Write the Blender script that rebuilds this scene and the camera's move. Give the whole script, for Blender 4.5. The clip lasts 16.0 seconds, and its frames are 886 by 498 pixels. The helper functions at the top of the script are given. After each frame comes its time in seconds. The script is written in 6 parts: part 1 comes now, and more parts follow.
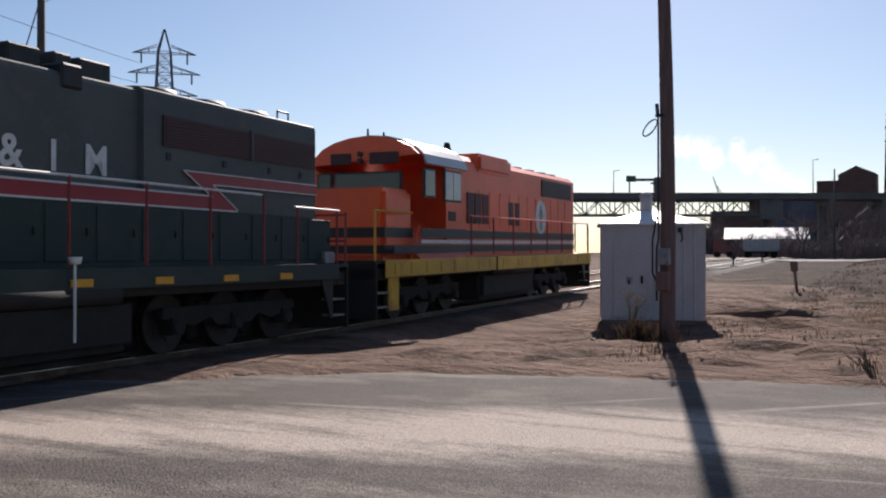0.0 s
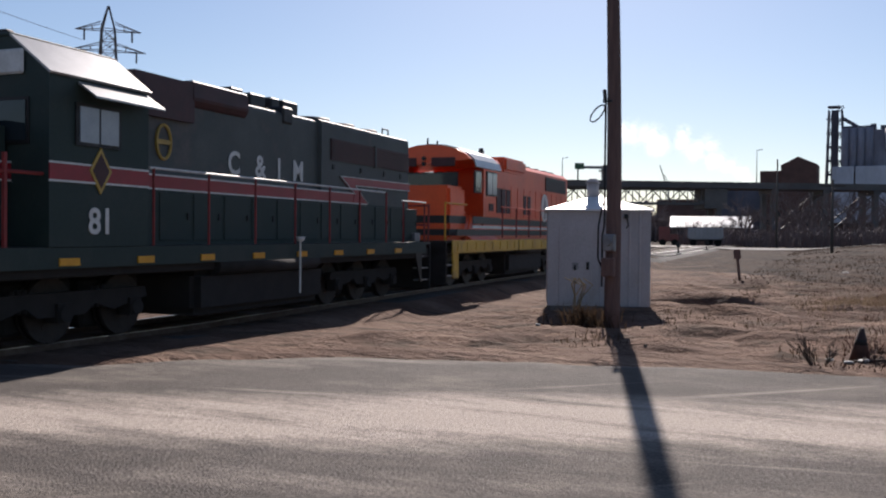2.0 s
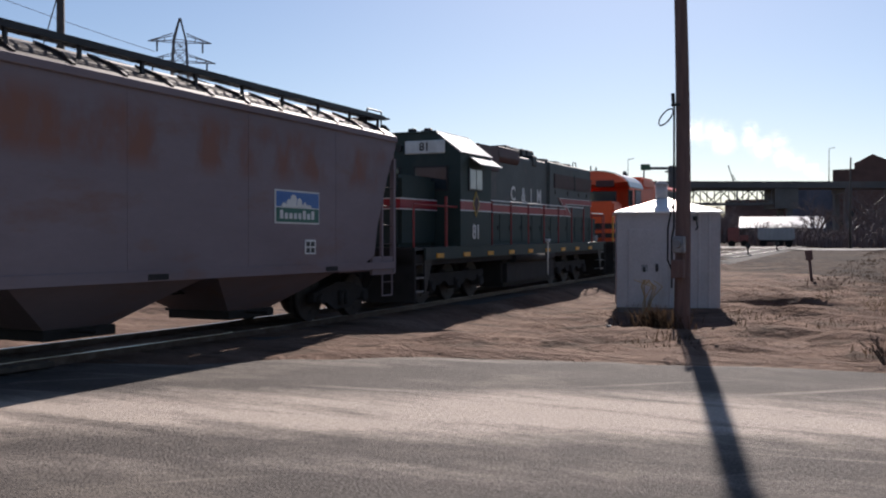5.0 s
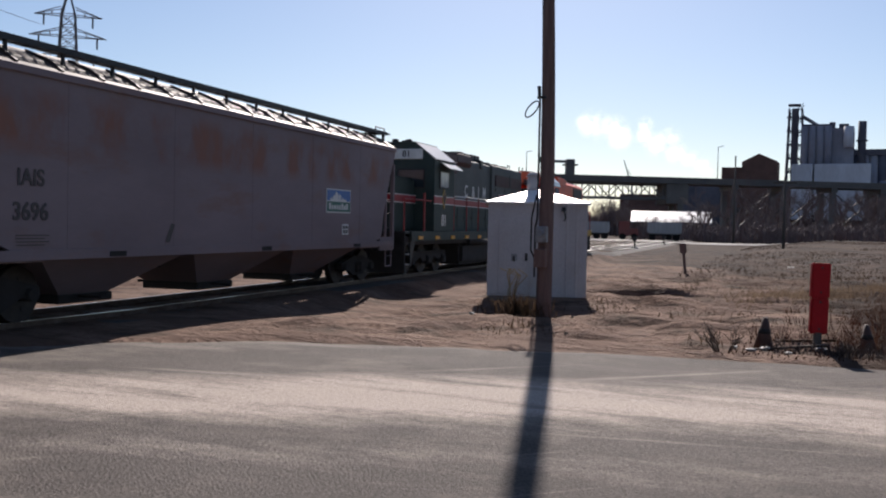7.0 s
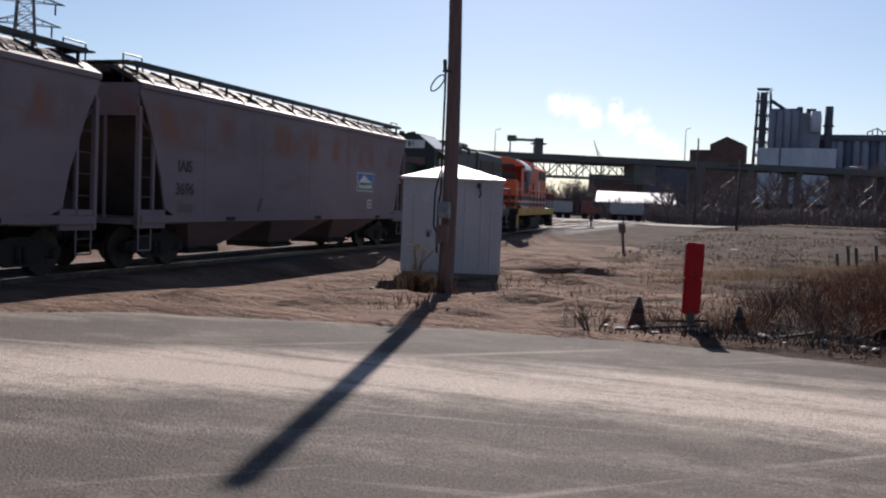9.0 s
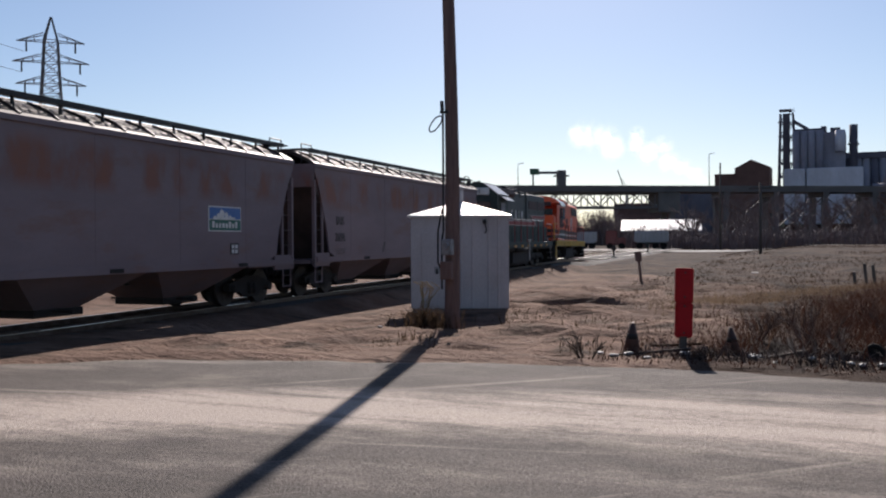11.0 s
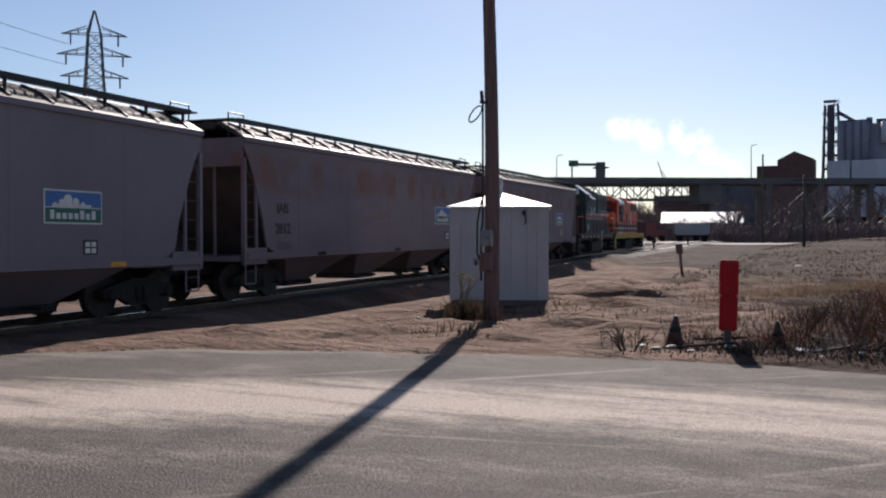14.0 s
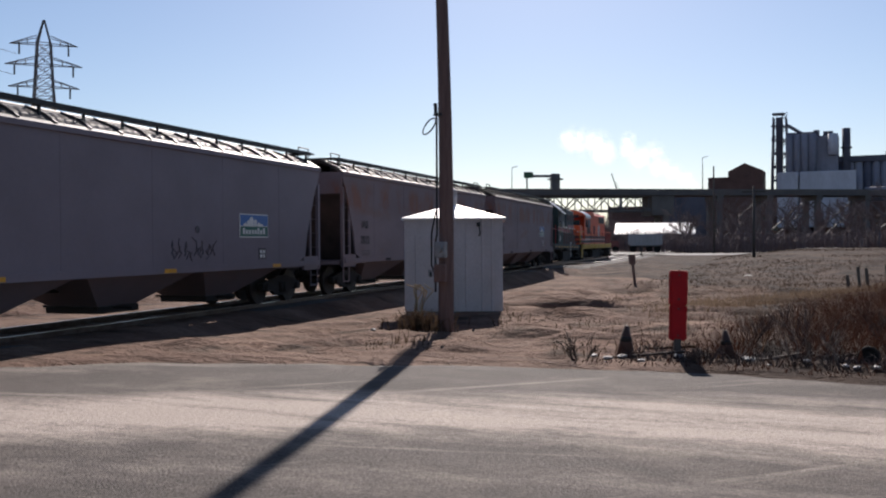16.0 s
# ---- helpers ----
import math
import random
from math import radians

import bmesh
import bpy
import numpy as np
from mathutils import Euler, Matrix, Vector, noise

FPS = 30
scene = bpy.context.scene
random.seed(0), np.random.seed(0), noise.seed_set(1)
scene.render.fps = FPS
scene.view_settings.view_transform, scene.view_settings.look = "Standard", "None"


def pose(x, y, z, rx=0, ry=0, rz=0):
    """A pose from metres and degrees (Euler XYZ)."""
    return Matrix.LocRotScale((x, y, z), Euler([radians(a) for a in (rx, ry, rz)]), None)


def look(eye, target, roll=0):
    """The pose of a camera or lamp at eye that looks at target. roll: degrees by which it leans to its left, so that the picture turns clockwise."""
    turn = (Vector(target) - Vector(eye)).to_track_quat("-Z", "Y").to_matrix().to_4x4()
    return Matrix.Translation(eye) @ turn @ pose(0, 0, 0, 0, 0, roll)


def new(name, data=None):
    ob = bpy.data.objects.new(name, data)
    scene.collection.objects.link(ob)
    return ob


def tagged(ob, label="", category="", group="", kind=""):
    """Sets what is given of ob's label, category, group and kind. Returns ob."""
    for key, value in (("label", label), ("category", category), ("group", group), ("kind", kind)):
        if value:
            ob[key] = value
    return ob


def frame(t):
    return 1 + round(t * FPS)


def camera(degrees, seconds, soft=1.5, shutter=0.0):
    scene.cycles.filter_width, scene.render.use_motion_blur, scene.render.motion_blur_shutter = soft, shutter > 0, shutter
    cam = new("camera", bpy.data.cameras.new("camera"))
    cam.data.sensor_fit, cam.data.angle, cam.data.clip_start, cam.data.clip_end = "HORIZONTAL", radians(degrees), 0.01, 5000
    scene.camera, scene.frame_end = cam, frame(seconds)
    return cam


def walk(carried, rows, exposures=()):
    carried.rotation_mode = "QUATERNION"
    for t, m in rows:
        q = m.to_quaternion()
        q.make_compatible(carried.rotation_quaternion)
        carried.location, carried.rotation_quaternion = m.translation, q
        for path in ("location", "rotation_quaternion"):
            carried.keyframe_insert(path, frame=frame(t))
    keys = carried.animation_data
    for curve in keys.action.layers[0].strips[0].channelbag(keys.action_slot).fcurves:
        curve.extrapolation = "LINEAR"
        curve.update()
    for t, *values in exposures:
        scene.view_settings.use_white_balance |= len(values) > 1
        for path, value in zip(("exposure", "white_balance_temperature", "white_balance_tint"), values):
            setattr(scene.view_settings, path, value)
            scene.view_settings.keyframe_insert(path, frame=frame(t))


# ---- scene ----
cam = camera(50, 16.0, soft=2.1)
PATH = [
    (0.0, look((-1.952, -0.179, 1.760), (-6.836, 8.547, 1.829), 0.02)),
    (0.5, look((-1.990, -0.088, 1.746), (-6.716, 8.724, 1.870), 0.42)),
    (1.0, look((-1.960, -0.157, 1.729), (-6.550, 8.728, 1.760), 0.52)),
    (1.5, look((-1.968, -0.090, 1.737), (-6.373, 8.887, 1.675), 0.55)),
    (2.0, look((-1.986, 0.045, 1.737), (-6.395, 9.020, 1.653), 0.62)),
    (2.5, look((-2.001, 0.059, 1.722), (-6.681, 8.896, 1.600), 0.14)),
    (3.0, look((-2.013, 0.031, 1.723), (-7.227, 8.564, 1.572), -0.30)),
    (3.5, look((-1.963, -0.150, 1.736), (-7.114, 8.421, 1.633), -0.26)),
    (6.0, look((-1.804, -0.510, 1.746), (-6.485, 8.326, 1.710), 1.33)),
    (6.5, look((-1.631, -0.048, 1.733), (-5.748, 9.066, 1.684), 0.44)),
    (7.0, look((-1.169, -0.201, 1.711), (-5.253, 8.925, 1.549), 1.30)),
    (7.5, look((-0.789, 0.053, 1.712), (-3.960, 9.510, 0.993), 2.32)),
    (8.0, look((-0.467, 0.606, 1.709), (-3.838, 10.006, 1.184), 3.37)),
    (10.5, look((0.799, 0.504, 1.713), (-3.456, 9.551, 1.482), 0.22)),
    (11.0, look((0.846, 0.398, 1.721), (-3.254, 9.519, 1.710), -0.26)),
    (11.5, look((0.837, 0.499, 1.708), (-2.916, 9.768, 1.800), -0.36)),
    (12.0, look((0.815, 0.540, 1.706), (-2.884, 9.830, 1.796), -0.18)),
    (12.5, look((0.820, 0.534, 1.703), (-2.966, 9.789, 1.776), -0.04)),
    (13.0, look((0.801, 0.557, 1.696), (-3.074, 9.776, 1.674), -0.13)),
    (13.5, look((0.764, 0.603, 1.699), (-3.424, 9.683, 1.629), 0.05)),
    (14.0, look((0.761, 0.510, 1.702), (-3.699, 9.460, 1.607), -0.05)),
    (14.5, look((0.789, 0.445, 1.717), (-3.684, 9.389, 1.667), -0.20)),
    (15.0, look((0.790, 0.480, 1.722), (-3.592, 9.469, 1.733), -0.32)),
    (15.5, look((0.809, 0.461, 1.720), (-3.380, 9.541, 1.708), -0.16)),
    (16.0, look((0.829, 0.456, 1.706), (-3.213, 9.603, 1.730), -0.26)),
]
walk(cam, PATH, [(0.0, 0.55, 6700, 17), (16.0, 0.55, 6700, 17)])

# ---- sky, sun, exposure ----
SUN_LEFT, SUN_UP = 18.05, 33.0          # degrees left of +y, degrees above the horizon
world = bpy.data.worlds.new("sky")
scene.world = world
world.use_nodes = True
wn = world.node_tree
sky = wn.nodes.new("ShaderNodeTexSky")
sky.sky_type, sky.sun_disc = "NISHITA", False
sky.sun_elevation, sky.sun_rotation = radians(SUN_UP), radians(-SUN_LEFT)
sky.air_density, sky.dust_density, sky.ozone_density = 1.0, 0.3, 3.5
wn.links.new(sky.outputs[0], wn.nodes["Background"].inputs[0])
wn.nodes["Background"].inputs[1].default_value = 0.066
sun = new("sun", bpy.data.lights.new("sun", "SUN"))
sun.data.energy, sun.data.angle, sun.data.color = 5.0, radians(0.5), (1.0, 0.95, 0.88)
el, az = radians(SUN_UP), radians(SUN_LEFT)
sun.matrix_basis = look((-100 * math.sin(az) * math.cos(el), 100 * math.cos(az) * math.cos(el), 100 * math.sin(el)), (0, 0, 0))


# ---- materials ----
def mat(name, a, b=None, rough=0.75, metal=0.0, scale=2.0, fine=40.0, bump=0.15, stain=None, stain_at=(0.55, 0.7), stain_scale=0.8, stretch=(1, 1, 1), spec=0.5, grain=0.35, relief=None, grain_at=(0.25, 0.75)):
    """Two tones at a coarse scale, a fine grain, an optional stain, and relief."""
    m = bpy.data.materials.new(name)
    m.use_nodes = True
    t = m.node_tree
    n, link = t.nodes, t.links.new
    bsdf = n["Principled BSDF"]
    b = b or tuple(v * 0.75 for v in a)
    co = n.new("ShaderNodeTexCoord")
    mp = n.new("ShaderNodeMapping")
    mp.inputs["Scale"].default_value = stretch
    link(co.outputs["Object"], mp.inputs[0])

    def noise_tex(s, detail=5, rough_=0.6):
        x = n.new("ShaderNodeTexNoise")
        x.inputs["Scale"].default_value, x.inputs["Detail"].default_value, x.inputs["Roughness"].default_value = s, detail, rough_
        link(mp.outputs[0], x.inputs["Vector"])
        return x

    def mix(fac, c1, c2, kind="MIX"):
        x = n.new("ShaderNodeMix")
        x.data_type, x.blend_type = "RGBA", kind
        for sock, v in ((x.inputs[0], fac), (x.inputs[6], c1), (x.inputs[7], c2)):
            if hasattr(v, "type") and hasattr(v, "links"):
                link(v, sock)
            else:
                sock.default_value = v if isinstance(v, float) else (*v, 1)
        return x.outputs[2]

    def ramp(src, lo, hi, c0=(0, 0, 0), c1=(1, 1, 1)):
        x = n.new("ShaderNodeValToRGB")
        x.color_ramp.elements[0].position, x.color_ramp.elements[1].position = lo, hi
        x.color_ramp.elements[0].color, x.color_ramp.elements[1].color = (*c0, 1), (*c1, 1)
        link(src, x.inputs[0])
        return x.outputs[0]

    big, small = noise_tex(scale), noise_tex(fine, 3)
    colour = mix(ramp(big.outputs[0], 0.35, 0.65), a, b)
    colour = mix(grain, colour, ramp(small.outputs[0], *grain_at, (0.45, 0.45, 0.45), (1, 1, 1)), "MULTIPLY")
    if stain:
        colour = mix(ramp(noise_tex(stain_scale, 8, 0.7).outputs[0], *stain_at), colour, stain)
    link(colour, bsdf.inputs["Base Color"])
    bsdf.inputs["Roughness"].default_value, bsdf.inputs["Metallic"].default_value = rough, metal
    bsdf.inputs["Specular IOR Level"].default_value = spec
    if bump:
        bp = n.new("ShaderNodeBump")
        bp.inputs["Strength"].default_value, bp.inputs["Distance"].default_value = bump, 0.02
        link(small.outputs[0], bp.inputs["Height"])
        if relief:
            bp2 = n.new("ShaderNodeBump")
            bp2.inputs["Strength"].default_value, bp2.inputs["Distance"].default_value = 1.0, relief[1]
            link(noise_tex(relief[0], 6, 0.65).outputs[0], bp2.inputs["Height"])
            link(bp2.outputs[0], bp.inputs["Normal"])
        link(bp.outputs[0], bsdf.inputs["Normal"])
    return m



def road_material():
    """Grey asphalt with bands of pale dust that follow the bend of the road, strengthened mid-road to imitate sun
    gloss.
    """
    m = mat("asphalt", (0.140, 0.121, 0.110), (0.101, 0.087, 0.079), 0.85, scale=0.6, fine=52, bump=1.0, grain=0.8, grain_at=(0.38, 0.62), stain=(0.175, 0.15, 0.128), stain_at=(0.5, 0.7), stain_scale=0.8, stretch=(0.75, 1.0, 1), spec=0.12)
    t = m.node_tree
    n, link = t.nodes, t.links.new
    bsdf = n["Principled BSDF"]
    before = bsdf.inputs["Base Color"].links[0].from_socket
    co, sep = n.new("ShaderNodeTexCoord"), n.new("ShaderNodeSeparateXYZ")
    link(co.outputs["Object"], sep.inputs[0])

    def math_(kind, a, b):
        x = n.new("ShaderNodeMath")
        x.operation = kind
        for k, v in enumerate((a, b)):
            if isinstance(v, (int, float)):
                x.inputs[k].default_value = v
            else:
                link(v, x.inputs[k])
        return x.outputs[0]

    def wave(scale, stretch, detail=6, turn=0.0):
        mp, no = n.new("ShaderNodeMapping"), n.new("ShaderNodeTexNoise")
        mp.inputs["Scale"].default_value = stretch
        no.inputs["Scale"].default_value, no.inputs["Detail"].default_value, no.inputs["Roughness"].default_value = scale, detail, 0.65
        spun = n.new("ShaderNodeMapping")
        spun.inputs["Rotation"].default_value = (0, 0, math.radians(turn))
        link(co.outputs["Object"], spun.inputs[0]), link(spun.outputs[0], mp.inputs[0]), link(mp.outputs[0], no.inputs["Vector"])
        return no.outputs[0]

    left = math_("MINIMUM", math_("SUBTRACT", sep.outputs[0], 1.0), 0.0)
    v = math_("ADD", sep.outputs[1], math_("MULTIPLY", math_("MULTIPLY", left, left), 0.034))
    v = math_("ADD", v, math_("MULTIPLY", math_("SUBTRACT", wave(0.35, (0.5, 1, 1)), 0.5), 2.6))
    v = math_("ADD", v, math_("MULTIPLY", math_("SUBTRACT", wave(1.8, (0.8, 1.2, 1)), 0.5), 0.9))
    ramp = n.new("ShaderNodeValToRGB")
    link(math_("DIVIDE", v, 15.0), ramp.inputs[0])
    # dust share by distance; the high middle stops also paint in sun gloss
    stops = ((0.0, 0.15), (0.30, 0.3), (0.42, 0.15), (0.49, 0.28), (0.545, 0.1), (0.60, 0.42), (0.645, 0.95), (0.70, 0.9), (0.735, 0.7), (0.78, 0.42), (0.82, 0.15), (0.86, 0.08), (0.93, 0.05), (1.0, 0.3))
    el_ = ramp.color_ramp.elements
    el_[0].position, el_[0].color = 0.0, (0.15, 0.15, 0.15, 1)
    el_[1].position, el_[1].color = 1.0, (0.3, 0.3, 0.3, 1)
    for p, c in stops[1:-1]:
        e = el_.new(p)
        e.color = (c, c, c, 1)
    fac = math_("MULTIPLY", ramp.outputs[0], math_("MULTIPLY", math_("SUBTRACT", wave(1.1, (0.22, 1.3, 1), 12), 0.22), 4.2))
    fac = math_("ADD", fac, math_("MULTIPLY", math_("SUBTRACT", wave(9, (1, 1, 1), 6), 0.5), math_("MULTIPLY", fac, 1.3)))
    fac = math_("MULTIPLY", math_("SUBTRACT", fac, 0.24), 1.15)
    # thin dusty lines left by turning tyres, and darker worn lanes
    for turn, sharp, lot in ((-48, 0.61, 0.45), (-12, 0.60, 0.5)):
        line = math_("MULTIPLY", math_("SUBTRACT", wave(1.0, (0.07, 1.5, 1), 4, turn), sharp), 12.0)
        line = math_("MINIMUM", math_("MAXIMUM", line, 0.0), 1.0)
        line = math_("MULTIPLY", line, math_("MULTIPLY", wave(4.0, (1, 1, 1), 8), lot * 1.6))
        fac = math_("MAXIMUM", fac, line)
    fac = math_("MINIMUM", math_("MAXIMUM", fac, 0.0), 0.92)
    mix = n.new("ShaderNodeMix")
    mix.data_type, mix.clamp_factor = "RGBA", True
    link(fac, mix.inputs[0]), link(before, mix.inputs[6])
    mix.inputs[7].default_value = (0.47, 0.40, 0.345, 1)
    speck, tone, last = n.new("ShaderNodeTexNoise"), n.new("ShaderNodeValToRGB"), n.new("ShaderNodeMix")
    speck.inputs["Scale"].default_value, speck.inputs["Detail"].default_value = 34, 4
    link(co.outputs["Object"], speck.inputs["Vector"]), link(speck.outputs[0], tone.inputs[0])
    tone.color_ramp.elements[0].position, tone.color_ramp.elements[1].position = 0.36, 0.60
    tone.color_ramp.elements[0].color = (0.55, 0.55, 0.55, 1)
    last.data_type, last.blend_type = "RGBA", "MULTIPLY"
    last.inputs[0].default_value = 0.75
    link(mix.outputs[2], last.inputs[6]), link(tone.outputs[0], last.inputs[7])
    link(last.outputs[2], bsdf.inputs["Base Color"])
    return m


asphalt = road_material()

def dirt_material():
    """Brown dirt, turning to tan dead turf over the field."""
    m = mat("dirt", (0.222, 0.146, 0.109), (0.118, 0.069, 0.050), 0.95, scale=0.45, fine=9, bump=1.0, grain=0.6, stain=(0.05, 0.035, 0.026), stain_at=(0.52, 0.66), stain_scale=0.75, stretch=(0.6, 1.2, 1), spec=0.1, relief=(1.8, 0.28))
    t = m.node_tree
    n, link = t.nodes, t.links.new
    bsdf = n["Principled BSDF"]
    before = bsdf.inputs["Base Color"].links[0].from_socket
    co, sep, no, ramp, mix, turf = (n.new(k) for k in ("ShaderNodeTexCoord", "ShaderNodeSeparateXYZ", "ShaderNodeTexNoise", "ShaderNodeValToRGB", "ShaderNodeMix", "ShaderNodeValToRGB"))
    no.inputs["Scale"].default_value, no.inputs["Detail"].default_value = 0.14, 8
    link(co.outputs["Object"], sep.inputs[0]), link(co.outputs["Object"], no.inputs["Vector"])
    a = n.new("ShaderNodeMath"); a.operation = "MULTIPLY_ADD"
    link(sep.outputs[1], a.inputs[0]); a.inputs[1].default_value, a.inputs[2].default_value = 0.016, -0.33
    b = n.new("ShaderNodeMath"); b.operation = "MULTIPLY_ADD"
    link(sep.outputs[0], b.inputs[0]); b.inputs[1].default_value = 0.035
    link(a.outputs[0], b.inputs[2])
    # more of the dark turf colour towards the bank
    bankward = n.new("ShaderNodeMapRange")
    link(sep.outputs[0], bankward.inputs[0])
    for k, v in ((1, -2.8), (2, -0.6), (3, 0.0), (4, 0.5)):
        bankward.inputs[k].default_value = v
    d = n.new("ShaderNodeMath"); d.operation = "ADD"
    link(b.outputs[0], d.inputs[0]), link(bankward.outputs[0], d.inputs[1])
    c = n.new("ShaderNodeMath"); c.operation = "ADD"
    link(d.outputs[0], c.inputs[0]), link(no.outputs[0], c.inputs[1])
    ramp.color_ramp.elements[0].position, ramp.color_ramp.elements[1].position = 0.5, 0.75
    link(c.outputs[0], ramp.inputs[0])
    turf.color_ramp.elements[0].position, turf.color_ramp.elements[1].position = 0.4, 0.62
    turf.color_ramp.elements[0].color, turf.color_ramp.elements[1].color = (0.016, 0.009, 0.0065, 1), (0.046, 0.0255, 0.016, 1)
    no2 = n.new("ShaderNodeTexNoise")
    no2.inputs["Scale"].default_value, no2.inputs["Detail"].default_value = 0.5, 10
    link(co.outputs["Object"], no2.inputs["Vector"]), link(no2.outputs[0], turf.inputs[0])
    mix.data_type = "RGBA"
    link(ramp.outputs[0], mix.inputs[0]), link(before, mix.inputs[6]), link(turf.outputs[0], mix.inputs[7])
    link(mix.outputs[2], bsdf.inputs["Base Color"])
    return m


dirt = dirt_material()
berm_dirt = mat("berm dirt", (0.177, 0.143, 0.112), (0.129, 0.102, 0.082), 0.95, scale=1.1, fine=20, bump=0.7, spec=0.2)
# Tones cut low to put the shade under the train into the ballast
shaded_ballast = mat("ballast", (0.058, 0.051, 0.048), (0.034, 0.031, 0.029), 0.95, scale=3, fine=30, bump=1.0)
pale_gravel = mat("pale gravel", (0.272, 0.262, 0.252), (0.190, 0.180, 0.170), 0.95, scale=0.3, fine=8, bump=0.4)
rail_steel = mat("rail steel", (0.150, 0.116, 0.095), (0.082, 0.054, 0.041), 0.45, 0.7, scale=4)
rail_top_mat = mat("worn rail head", (0.374, 0.367, 0.360), None, 0.3, 1.0, scale=6, bump=0.03)
tie_wood = mat("tie wood", (0.10, 0.075, 0.055), (0.06, 0.045, 0.035), 0.9, scale=6)
pole_wood = mat("pole wood", (0.20, 0.122, 0.105), (0.125, 0.075, 0.066), 0.9, scale=3, fine=30, bump=0.5, stretch=(4, 4, 0.35))
pole_grey = mat("weathered pole wood", (0.10, 0.085, 0.075), None, 0.9, scale=3)
hut_paint = mat("hut paint", (0.49, 0.455, 0.46), (0.42, 0.385, 0.385), 0.55, scale=1.5, fine=25, bump=0.08, stain=(0.36, 0.32, 0.29), stain_at=(0.60, 0.75), stain_scale=1.4, stretch=(1, 1, 0.5))
hut_roof_paint = mat("white roof sheet", (0.82, 0.82, 0.82), (0.7, 0.7, 0.7), 0.45, scale=2, bump=0.05)
galvanised = mat("galvanised steel", (0.32, 0.32, 0.33), (0.22, 0.22, 0.23), 0.5, 0.6, scale=6)
dark_metal = mat("dark metal", (0.035, 0.033, 0.035), (0.02, 0.02, 0.02), 0.55, 0.3, scale=4)
black_rubber = mat("black rubber", (0.012, 0.012, 0.012), (0.018, 0.017, 0.016), 0.95, scale=6, spec=0.1)
# Grime tone lowered further, so the colour carries the shade under the cars
shaded_grime = mat("shade-darkened undercarriage grime", (0.024, 0.02, 0.019), (0.014, 0.012, 0.011), 0.85, scale=3)
wheel_steel = mat("wheel steel", (0.045, 0.035, 0.03), (0.025, 0.02, 0.018), 0.6, 0.3, scale=6)
# Both greens: fading and wear, plus a lift that paints in lens flare
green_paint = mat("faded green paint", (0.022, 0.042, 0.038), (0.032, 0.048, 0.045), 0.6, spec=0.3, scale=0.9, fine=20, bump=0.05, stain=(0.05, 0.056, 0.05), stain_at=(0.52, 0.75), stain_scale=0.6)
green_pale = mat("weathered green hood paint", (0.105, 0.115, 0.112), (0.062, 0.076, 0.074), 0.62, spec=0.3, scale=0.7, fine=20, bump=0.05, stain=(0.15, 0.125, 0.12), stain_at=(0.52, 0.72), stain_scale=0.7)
maroon_paint = mat("dark red grille paint", (0.075, 0.022, 0.024), (0.045, 0.015, 0.017), 0.6, scale=2)
red_stripe = mat("red stripe paint", (0.34, 0.014, 0.028), (0.26, 0.012, 0.022), 0.45, scale=2, bump=0.03)
red_rail = mat("red handrail paint", (0.30, 0.03, 0.03), (0.2, 0.025, 0.025), 0.5, scale=4)
white_paint = mat("white lettering paint", (0.72, 0.72, 0.70), (0.58, 0.58, 0.56), 0.5, scale=4, bump=0.03)
cab_roof_paint = mat("silver cab roof", (0.36, 0.36, 0.36), (0.28, 0.28, 0.28), 0.3, 0.35, scale=2, bump=0.03)
gold_paint = mat("gold emblem paint", (0.50, 0.33, 0.07), (0.4, 0.25, 0.05), 0.5, scale=5)
orange_paint = mat("orange paint", (0.920, 0.127, 0.034), (0.759, 0.098, 0.030), 0.4, scale=0.8, fine=20, bump=0.04, stain=(0.55, 0.12, 0.05), stain_at=(0.58, 0.78), stain_scale=0.9)
yellow_paint = mat("yellow sill paint", (0.66, 0.40, 0.035), (0.52, 0.30, 0.03), 0.5, scale=1.5, fine=20, stain=(0.22, 0.14, 0.05), stain_at=(0.55, 0.72), stain_scale=1.6)
yellow_tab = mat("yellow reflector", (0.78, 0.36, 0.02), (0.66, 0.30, 0.02), 0.4, scale=6, bump=0.02)
black_paint = mat("black stripe paint", (0.022, 0.02, 0.022), None, 0.5, scale=3)
window_glass = mat("dark window glass", (0.03, 0.04, 0.05), (0.02, 0.03, 0.035), 0.08, scale=2, bump=0.0)
pale_glass = mat("bright sliding window", (0.35, 0.38, 0.42), (0.28, 0.31, 0.36), 0.12, scale=2, bump=0.0)
hopper_rusty = mat("weathered grey hopper paint", (0.215, 0.168, 0.182), (0.165, 0.124, 0.135), 0.7, scale=0.5, fine=14, bump=0.03, grain=0.12, stain=(0.19, 0.10, 0.075), stain_at=(0.56, 0.74), stain_scale=0.75, stretch=(0.42, 1, 1.25))


